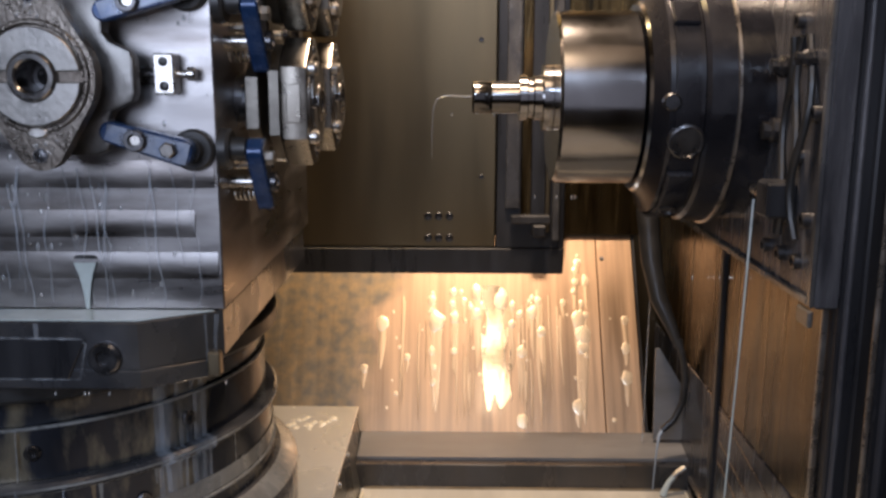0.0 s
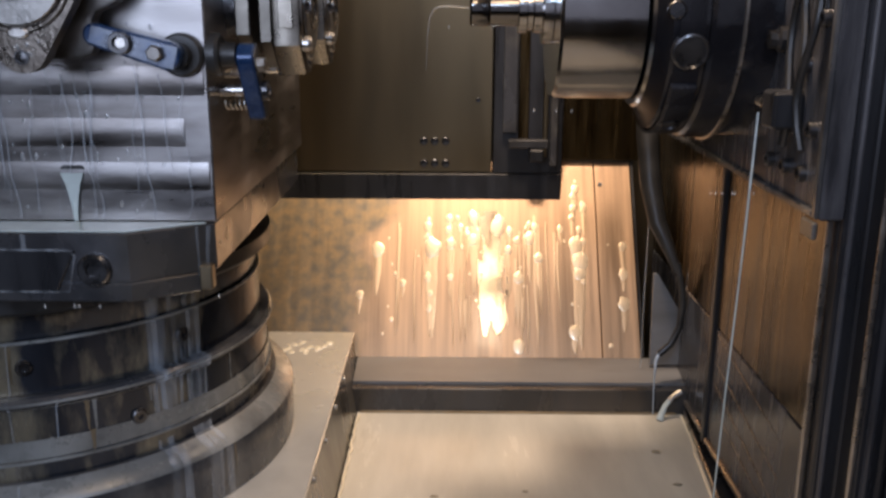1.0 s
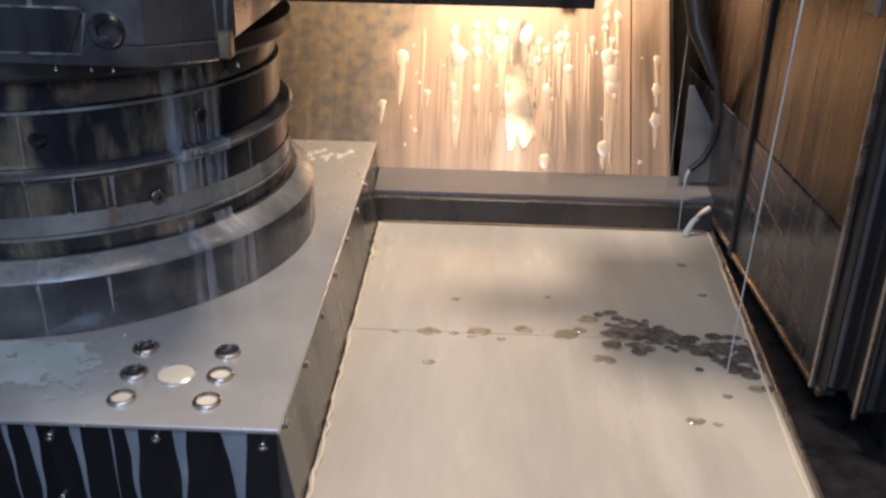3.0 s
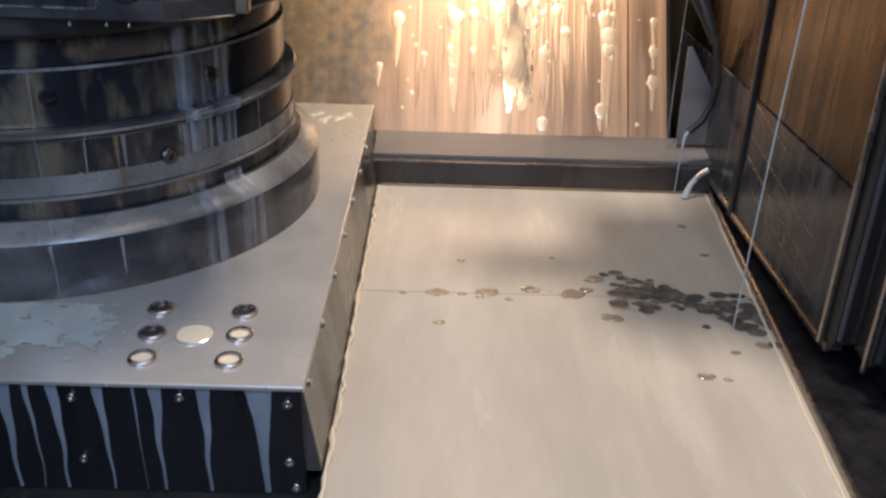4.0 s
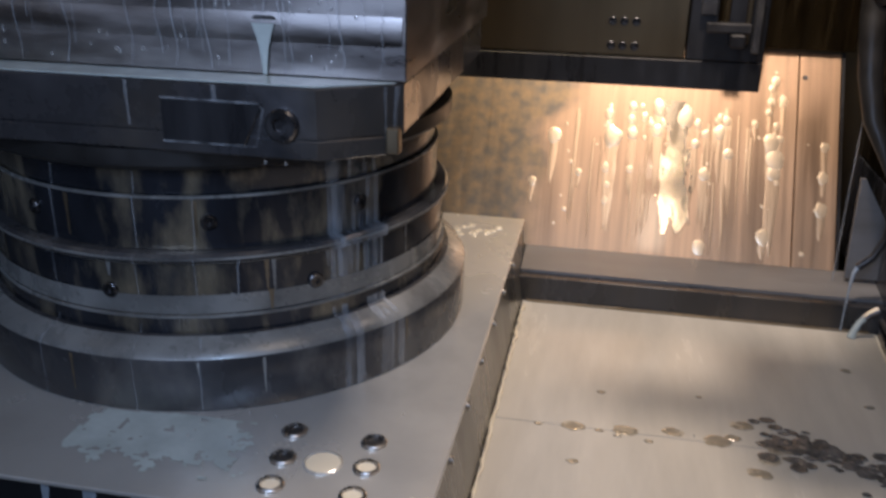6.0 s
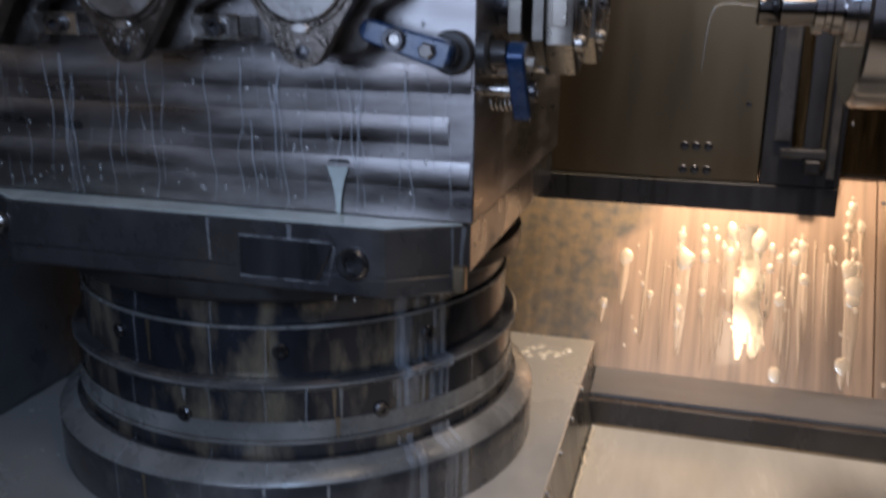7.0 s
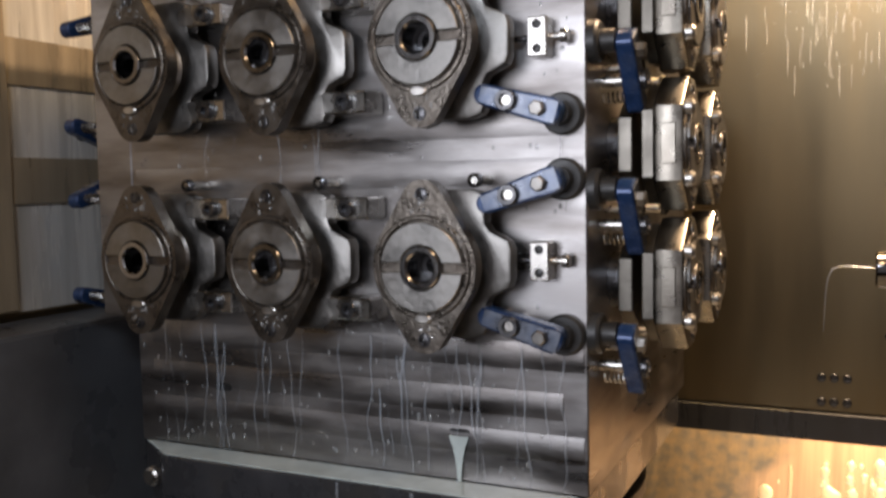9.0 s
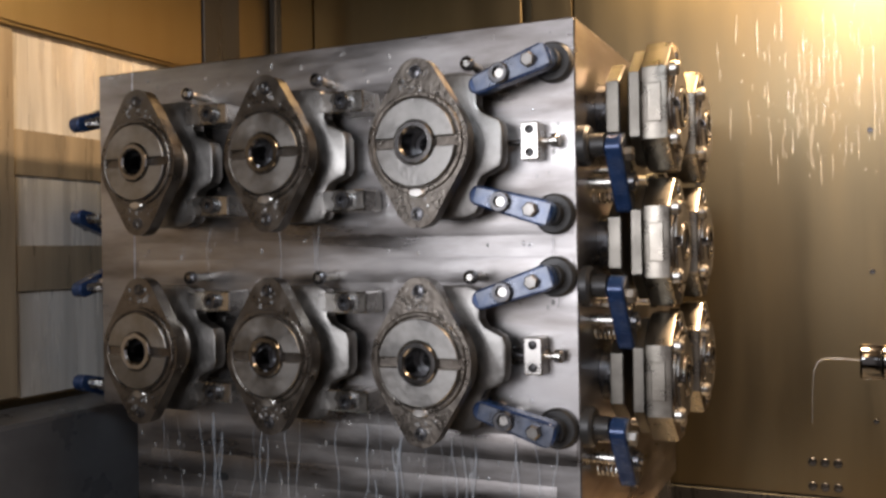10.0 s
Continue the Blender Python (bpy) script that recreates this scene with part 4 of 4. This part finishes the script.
def casting(ear, name="pump_casting"):
    """One casting, axis along z, seated on z = 0."""
    ob = thing(name, "machined aluminium pump casting with a bored round flange", "casting", "castings on the fixture tower")
    part("seat_block", lathe([(0, 0.0005), (0.040, 0.0005), (0.040, 0.022), (0, 0.022)], seg=32), "bolt", ob)
    if ear > 0.1:
        half = [(0.096, 0.020), (0.092, 0.030), (0.080, 0.036), (0.067, 0.042), (0.061, 0.052), (0.062, 0.066), (0.064, 0.078), (0.058, 0.090), (0.044, 0.096)]
        pts = [(x, -y) for x, y in half[::-1]] + half + [(-x, y) for x, y in half[::-1]] + [(-x, -y) for x, y in half]
        part("rear_flange", prism(pts, 0.026, 0.052, 0.0035, "z", seg=2), "cast", ob)
    else:
        part("rear_flange", prism([(x * 0.86, y * 0.72) for x, y in HEX], 0.020, 0.040, 0.002), "sidecast", ob)
    part("neck", lathe([(0.020, 0.0525), (0.050, 0.0525), (0.044, 0.058), (0.044, 0.066), (0.049, 0.070), (0.049, 0.078), (0.045, 0.0855), (0.020, 0.0855)], None, 40, None, True), "cast", ob)
    if ear > 0.1:
        part("front_flange", bored_plate(outline_hull([(0, 0, 0.071), (0, ear - 0.028, 0.029), (0, -ear + 0.028, 0.029)], 48), 0.020, 0.086, 0.107), "raw", ob)
    else:
        part("front_flange", prism(HEX, 0.070, 0.107, 0.004, seg=2), "golden", ob)
        part("inner_plate", prism([(x * 0.94, y * 0.90) for x, y in HEX], 0.0525, 0.0695, 0.002), "sidecast", ob)
        part("casting_label", box(-0.0705, -0.0675, -0.026, 0.026, 0.079, 0.098, 0.001), "golden", ob, "raised label field on the flange side")
        # two bright studs, added to make the golden glints on the face
        for sv in (0.046, -0.046):
            part("stud", lathe([(0, 0.1072), (0.010, 0.1072), (0.010, 0.116), (0.007, 0.120), (0, 0.120)], Matrix.Translation((-0.050, sv, 0)), 16), "zinc", ob, "bright stud added for the golden glints")
        for k in range(6):
            part("label_bar", box(-0.0716, -0.0706, -0.021 + 0.0075 * k, -0.0165 + 0.0075 * k, 0.083, 0.094), "golden", ob)
    part("face_rim", lathe([(0.0655, 0.1065), (0.0650, 0.1095), (0.0635, 0.1105), (0.0605, 0.1105), (0.0585, 0.1090), (0.0580, 0.1065)], seg=56), "raw", ob)
    for a0 in (0.0, math.pi):
        part("face_segment", arc_ring(0.0285, 0.0565, 0.106, 0.1140, a0, a0 + math.pi), "cast", ob)
    part("bore_sleeve", lathe([(0.0275, 0.1065), (0.0275, 0.1160), (0.0262, 0.1175), (0.0205, 0.1175), (0.0182, 0.1150), (0.0168, 0.060)], seg=40), "spindle", ob)
    part("bore", lathe([(0.0168, 0.075), (0.011, 0.075), (0.011, 0.053), (0.0, 0.053)], seg=32), "bolt", ob, "dark inner bore")
    for sgn in (1, -1):
        part("ear_hole", lathe([(0, 0.1076), (0.005, 0.1076), (0.0062, 0.1072), (0.0068, 0.1085), (0.0085, 0.1085), (0.0088, 0.107)], Matrix.Translation((0, sgn * (ear - 0.017), 0)), 16), "bolt", ob)
    part("oil_boss", lathe([(0, 0.106), (0.008, 0.106), (0.008, 0.110), (0.006, 0.112), (0, 0.112)], Matrix.Translation((0.0, -0.064, 0)) @ Matrix.Diagonal((1.6, 0.8, 1, 1)), 16), "zinc", ob)
    part("casting_mark", box(0.062, 0.0665, -0.022, 0.022, 0.091, 0.102, 0.001), "cast", ob)
    return ob


def clamp():
    """A strap clamp along x, on z = 0; its outer end at +x."""
    ob = thing("strap_clamp", "blue strap clamp with two bolts on a black washer", "clamp", "clamps on the fixture tower")
    part("strap", prism(outline_hull([(-0.046, 0, 0.013), (0.044, 0.004, 0.013), (0.044, -0.004, 0.013)], 20), 0.034, 0.056, 0.0022, "z"), "blue", ob)
    part("wear_pad", prism([(-0.050, -0.0105), (0.054, -0.014), (0.054, 0.014), (-0.050, 0.0105)], 0.0562, 0.0574, 0.0006), "strapgrey", ob, "rubbed grey top face")
    part("washer", lathe([(0, -0.001), (0.027, -0.001), (0.027, 0.010), (0.024, 0.014), (0.015, 0.014), (0.015, 0.033), (0, 0.033)], Matrix.Translation((0.046, 0, 0)), 28), "rubber", ob)
    part("stud", lathe([(0, 0.0006), (0.008, 0.0006), (0.008, 0.058), (0.006, 0.060), (0, 0.060)], Matrix.Translation((-0.012, 0, 0)), 18), "zinc", ob)
    part("nut", lathe([(0.006, 0.0575), (0.0135, 0.0575), (0.0135, 0.064), (0.012, 0.066), (0.008, 0.066), (0.006, 0.060)], Matrix.Translation((-0.012, 0, 0)), 20), "bolt", ob)
    part("bolt", lathe([(0, 0.0575), (0.010, 0.0575), (0.010, 0.066), (0.008, 0.068), (0, 0.068)], Matrix.Translation((0.030, 0, 0)), 6), "cast", ob)
    coil = [(-0.036 + 0.007 * math.cos(i * 0.9), 0.007 * math.sin(i * 0.9), 0.004 + i * 0.0009) for i in range(34)]
    part("spring", tube(coil, 0.0016, 5), "zinc", ob)
    return ob


def pad():
    ob = thing("stop_block", "bright steel stop block with a socket screw", "stop block", "stop blocks on the fixture tower")
    part("block", box(-0.040, 0.040, -0.015, 0.015, 0.0006, 0.052, 0.002), "zinc", ob)
    part("screw", socket_screw(0.012, 0.010), "bolt", ob, m=pose(0.010, 0, 0.052))
    return ob


def side_stop():
    ob = thing("side_stop", "small bright steel block with two holes and a thumb screw", "stop block", "side stops on the fixture tower")
    part("block", box(-0.013, 0.013, -0.025, 0.025, 0.0006, 0.028, 0.002), "zinc", ob)
    for y in (-0.015, 0.015):
        part("hole", lathe([(0, 0.0005), (0.0045, 0.0005), (0.0055, 0.0), (0.006, 0.001)], pose(0, y, 0.028), 14), "rubber", ob)
    part("screw", lathe([(0, 0), (0.004, 0), (0.004, 0.014), (0.009, 0.014), (0.009, 0.022), (0.007, 0.024), (0, 0.024)], Matrix.Translation((0.013, 0, 0.015)) @ ALONG_X, 12), "zinc", ob)
    part("tip", lathe([(0, -0.02), (0.004, -0.02), (0.004, 0), (0, 0)], Matrix.Translation((-0.013, 0, 0.015)) @ ALONG_X, 12), "bolt", ob)
    return ob


def pin():
    ob = thing("locating_pin", "short bright locating pin beside a casting", "pin", "locating pins on the fixture tower")
    part("pin", lathe([(0, 0.0006), (0.006, 0.0006), (0.006, 0.05), (0.0045, 0.053), (0, 0.053)], None, 16), "zinc", ob)
    part("collar", lathe([(0.006, 0.044), (0.0095, 0.044), (0.0095, 0.052), (0.006, 0.054)], None, 18), "bolt", ob)
    return ob


# on the front face: z of the thing to -y, y of the thing up
FRONT = Matrix.Translation((0, Y0, 0)) @ ALONG_MY
RIGHT = Matrix.Translation((X1, 0, 0)) @ Matrix.Rotation(radians(90), 4, "Z") @ ALONG_MY
LEFT = Matrix.Translation((-1.105, 0, 0)) @ Matrix.Rotation(radians(-90), 4, "Z") @ ALONG_MY


def on(face, u, v, turn=0, lift=0.0):
    return face @ pose(u, v, lift, 0, 0, turn)


first = {}


def place(kind, maker, m):
    if kind not in first:
        first[kind] = maker()
        first[kind].matrix_basis = m
        return first[kind]
    return copy_thing(first[kind], m)


COLS = (-0.457, -0.690, -0.922)
for zc in (1.187, 0.906):
    for i, xc in enumerate(COLS):
        place("casting", lambda: casting(0.108), on(FRONT, xc, zc))
        place("pin", pin, on(FRONT, xc + 0.048, zc + 0.107))
        if i < 2:
            place("pad", pad, on(FRONT, xc - 0.148, zc + 0.072))
            place("pad", pad, on(FRONT, xc - 0.148, zc - 0.066))
    place("clamp", clamp, on(FRONT, -0.349, zc + 0.092, 18))
    place("clamp", clamp, on(FRONT, -0.350, zc - 0.080, -16))
    place("side_stop", side_stop, on(FRONT, -0.332, zc + 0.003))
    place("clamp", clamp, on(LEFT, -1.10, zc + 0.10, 180 - 18))
    place("clamp", clamp, on(LEFT, -1.10, zc - 0.085, 180 + 16))
for zc in (1.242, 1.056, 0.870):
    for yc in (1.190, 1.425):
        place("casting_small", lambda: casting(0.088), on(RIGHT, yc, zc))
        place("pin", pin, on(RIGHT, yc - 0.05, zc - 0.085))
    place("clamp", clamp, on(RIGHT, 1.105, zc - 0.095, 125))
    place("pin", pin, on(RIGHT, 1.30, zc - 0.09))

# wet specks on the tower front and the rear panel
spots = []
for i in range(420):
    x, z = rnd.uniform(-1.02, -0.285), rnd.uniform(0.61, 1.34)
    if min(abs(z - q) for q in (1.086, 1.022, 0.781, 0.716, 0.66)) < 0.02:
        continue
    spots.append(((x, Y0 - 0.0002, z), (0, -1, 0), rnd.uniform(0.001, 0.0032), rnd.uniform(1, 1.8)))
wet = random.Random(31)
for i in range(140):
    spots.append(((wet.uniform(-1.0, -0.30), Y0 - 0.0002, wet.uniform(0.61, 0.84)), (0, -1, 0), wet.uniform(0.0012, 0.0030), wet.uniform(1, 2.6)))
dome_field(spots, "water_drops", "water", "small clear drops on the tower face", "drops")
spots = []
for zc in (1.187, 0.906):
    for xc in COLS:
        for i in range(26):
            v = wet.choice((-1, 1)) * wet.uniform(0.066, 0.094)
            u = wet.uniform(-1, 1) * (0.040 - 0.30 * (abs(v) - 0.066) / 0.5)
            spots.append(((xc + u * 0.7, Y0 - 0.1071, zc + v), (0, -1, 0), wet.uniform(0.0010, 0.0028), wet.uniform(0.8, 1.5)))
dome_field(spots, "water_drops", "water", "small clear drops on the pump flanges", "drops")
spots = [((rnd.gauss(-0.02, 0.09), 2.1178, rnd.gauss(1.42, 0.10)), (0, -1, 0), rnd.uniform(0.0010, 0.0022), rnd.choice((rnd.uniform(1, 3), rnd.uniform(6, 26)))) for i in range(220)]
spots = [q for q in spots if q[0][0] < 0.12 and q[0][2] < 1.9]
dome_field(spots, "water_drops", "water", "small clear drops and runs on the rear panel", "drops", 0.2)

# ---- spindle details ----
for az, r, h in ((-73, 0.027, 0.371), (-90, 0.013, 0.346), (-30, 0.014, 0.370), (-150, 0.014, 0.370)):
    m = Matrix.Rotation(radians(az), 4, "Z") @ Matrix.Translation((0.194, 0, h)) @ ALONG_X
    part("port_plug", lathe([(0, -0.006), (r, -0.006), (r, 0.007), (r * 0.9, 0.009), (r * 0.8, 0.006), (0, 0.006)], m, 28), "bolt", spin)
part("groove_ring", lathe([(0.142, 0.3225), (0.152, 0.3225), (0.156, 0.328), (0.142, 0.328)], None, 96), "spindle", spin)
part("band", lathe([(0.194, 0.352), (0.199, 0.352), (0.199, 0.388), (0.194, 0.388)], None, 96), "spinhouse", spin)
for az in (-52, -42, -130, 165):
    m = Matrix.Rotation(radians(az), 4, "Z") @ Matrix.Translation((0.197, 0, 0.37))
    part("clip", box(-0.004, 0.008, -0.022, 0.022, -0.020, 0.020, 0.003, 1), "spinhouse", spin, m=m)
# nozzle bracket and clutter on the carriage cover
nozzle = thing("coolant_nozzle", "small black coolant nozzle block with brass-toned fitting", "nozzle")
part("block", box(0.455, 0.4955, 1.12, 1.17, 0.715, 0.765, 0.004), "black", nozzle)
part("fitting", lathe([(0, 0), (0.011, 0), (0.011, 0.02), (0.008, 0.024), (0.008, 0.05), (0, 0.05)], Matrix.Translation((0.470, 1.17, 0.745)) @ Matrix.Rotation(radians(-90), 4, "X"), 14), "zinc", nozzle)
part("spout", tube([(0.470, 1.22, 0.745), (0.475, 1.245, 0.745), (0.480, 1.256, 0.738), (0.482, 1.258, 0.725)], 0.006, 8), "bolt", nozzle)
for y, z in ((1.10, 0.66), (1.16, 0.66), (1.08, 0.72), (1.07, 0.86), (1.07, 1.02), (1.12, 0.80), (1.15, 0.98), (1.22, 0.66)):
    m = Matrix.Translation((0.4958, y, z)) @ Matrix.Rotation(radians(-90), 4, "Y")
    part("bolt", socket_screw(0.011, 0.010), "bolt", carriage, m=m)
part("edge_hem", box(0.489, 0.4955, 1.034, 1.046, 0.612, 2.0, 0.002), "housing", carriage)
part("lower_hem", box(0.489, 0.4955, 1.048, 2.04, 0.612, 0.622, 0.002), "housing", carriage)
part("corner_tab", box(0.488, 0.4955, 1.034, 1.075, 0.585, 0.608, 0.002), "cast", carriage)
for k in range(3):
    part("hose", tube([(0.488 - 0.006 * math.sin(0.5 * i + k), 1.10 + 0.035 * k + 0.018 * math.sin(i * 0.8 + 2 * k), 0.69 + 0.03 * i) for i in range(10)], 0.0055, 8), "rubber", carriage)
for y, z, r in ((1.21, 0.83, 0.018), (1.15, 0.72, 0.014), (1.19, 0.92, 0.016), (1.10, 0.93, 0.012)):
    part("fitting", lathe([(0, 0), (r, 0), (r, 0.012), (r * 0.7, 0.016), (r * 0.7, 0.026), (0, 0.028)], Matrix.Translation((0.496, y, z)) @ Matrix.Rotation(radians(-90), 4, "Y"), 8), "bolt", carriage)

# black cable cover, hose and its jets
hose = thing("coolant_hose", "black coolant hose hanging beside the apron", "hose")
part("cover", tube([(0.462, 1.93, 0.70), (0.462, 1.90, 0.60), (0.466, 1.86, 0.50), (0.480, 1.83, 0.42), (0.505, 1.80, 0.36), (0.520, 1.79, 0.32)], [0.026, 0.026, 0.024, 0.020, 0.013, 0.008], 12), "rubber", hose)
part("tube", tube([(0.518, 1.79, 0.34), (0.530, 1.785, 0.29), (0.534, 1.78, 0.25), (0.530, 1.775, 0.20), (0.512, 1.772, 0.16), (0.487, 1.77, 0.137)], 0.0075, 10), "rubber", hose)
part("jet_pipe", tube([(0.535, 1.745, 0.060), (0.520, 1.74, 0.052), (0.510, 1.738, 0.042)], 0.007, 8), "zinc", hose)

# ---- running coolant: rigid pieces that move ----
jet_hose = tagged(part("coolant_jet", tube([(0, 0, 0), (-0.007, -0.006, -0.010), (-0.011, -0.012, -0.045), (-0.013, -0.016, -0.090), (-0.014, -0.019, -0.134)], [0.0045, 0.0040, 0.0022, 0.0016, 0.0013], 8), "run"),
                  "clear thin jet of coolant from the hose", "coolant jet")
jet_pipe = tagged(part("coolant_jet", tube([(0, 0, 0), (-0.010, -0.004, -0.010), (-0.018, -0.008, -0.026), (-0.022, -0.010, -0.040)], [0.006, 0.006, 0.007, 0.009], 8), "milk"),
                  "short milky jet of coolant above the pan", "coolant jet")
fall = tagged(part("coolant_stream", tube([(0.0005 * math.sin(i * 0.7) - 0.0047 * i, 0.0005 * math.cos(i * 0.9) - 0.0088 * i, -0.072 * i) for i in range(11)], [0.0022, 0.0020, 0.0018, 0.0016, 0.0015, 0.0014, 0.0013, 0.0013, 0.0012, 0.0012, 0.0012], 8), "milk"),
              "thin straight stream of pale coolant", "coolant stream")
fall.matrix_basis = pose(0.482, 1.258, 0.724)
squirt = tagged(part("coolant_stream", tube([(0, 0, 0), (-0.02, 0, 0.001), (-0.035, 0, 0.002), (-0.050, 0, 0.001), (-0.060, 0, -0.004), (-0.066, 0, -0.018), (-0.069, 0, -0.05), (-0.070, 0, -0.10)], [0.0012, 0.0008, 0.0013, 0.0009, 0.0011, 0.0006, 0.0004, 0.0003], 6), "water"),
                "fine thread of clear coolant from the tool tip", "coolant stream")
thin = tagged(part("coolant_stream", tube([(0.0004 * math.sin(i), 0, -0.041 * i) for i in range(10)], 0.0011, 6), "water"), "fine thread of clear coolant beside the hose", "coolant stream")
drop_mesh = part("coolant_drop", lathe([(0, -0.002), (0.0012, -0.0017), (0.0016, -0.0006), (0.0013, 0.0009), (0.0006, 0.003), (0, 0.0042)], None, 8), "water")
tagged(drop_mesh, "small falling drop of clear coolant", "drop", "falling coolant drops")
DROPS = []
for i in range(26):
    x, y, z = rnd.choice(((-0.45, 0.990, 0.505), (-0.60, 0.990, 0.505), (-0.33, 1.035, 0.505), (0.20, 1.29, 0.72), (0.45, 1.26, 0.60), (0.05, 1.43, 0.84), (-0.78, 0.990, 0.505)))
    x += rnd.uniform(-0.06, 0.06)
    ob = drop_mesh if i == 0 else copy_thing(drop_mesh, Matrix())
    low = 0.14 if x < -0.2 else 0.001
    ob.matrix_basis = pose(x, y, z)
    DROPS.append((ob, x, y, z, low, 0.1 + i * 0.37))


def motions():
    """The coolant: jets and threads that sway, drops that fall."""
    for ob, x, y, z, amp, ph in ((jet_hose, 0.487, 1.77, 0.137, 2.0, 0.0), (jet_pipe, 0.510, 1.738, 0.042, 3.0, 1.0), (squirt, 0.058, SY, SZ + 0.002, 2.0, 2.0), (thin, 0.463, 1.845, 0.44, 0.3, 0.4)):
        walk(ob, [(0.5 * k, pose(x, y, z, amp * math.sin(2.1 * k + ph), amp * math.cos(1.7 * k + ph), 0)) for k in range(21)])
    walk(fall, [(0.5 * k, pose(0.482, 1.258, 0.724, 0.15 * math.sin(1.9 * k), 0.15 * math.cos(2.3 * k), 0)) for k in range(21)])
    for ob, x, y, z, low, t in DROPS:
        h = z - low
        walk(ob, [(0.0, pose(x, y, z)), (t, pose(x, y, z)), (t + 0.13, pose(x, y, z - h * 0.15)), (t + 0.23, pose(x, y, z - h * 0.5)), (t + 0.33, pose(x, y, low)), (10.0, pose(x, y, low))])


motions()
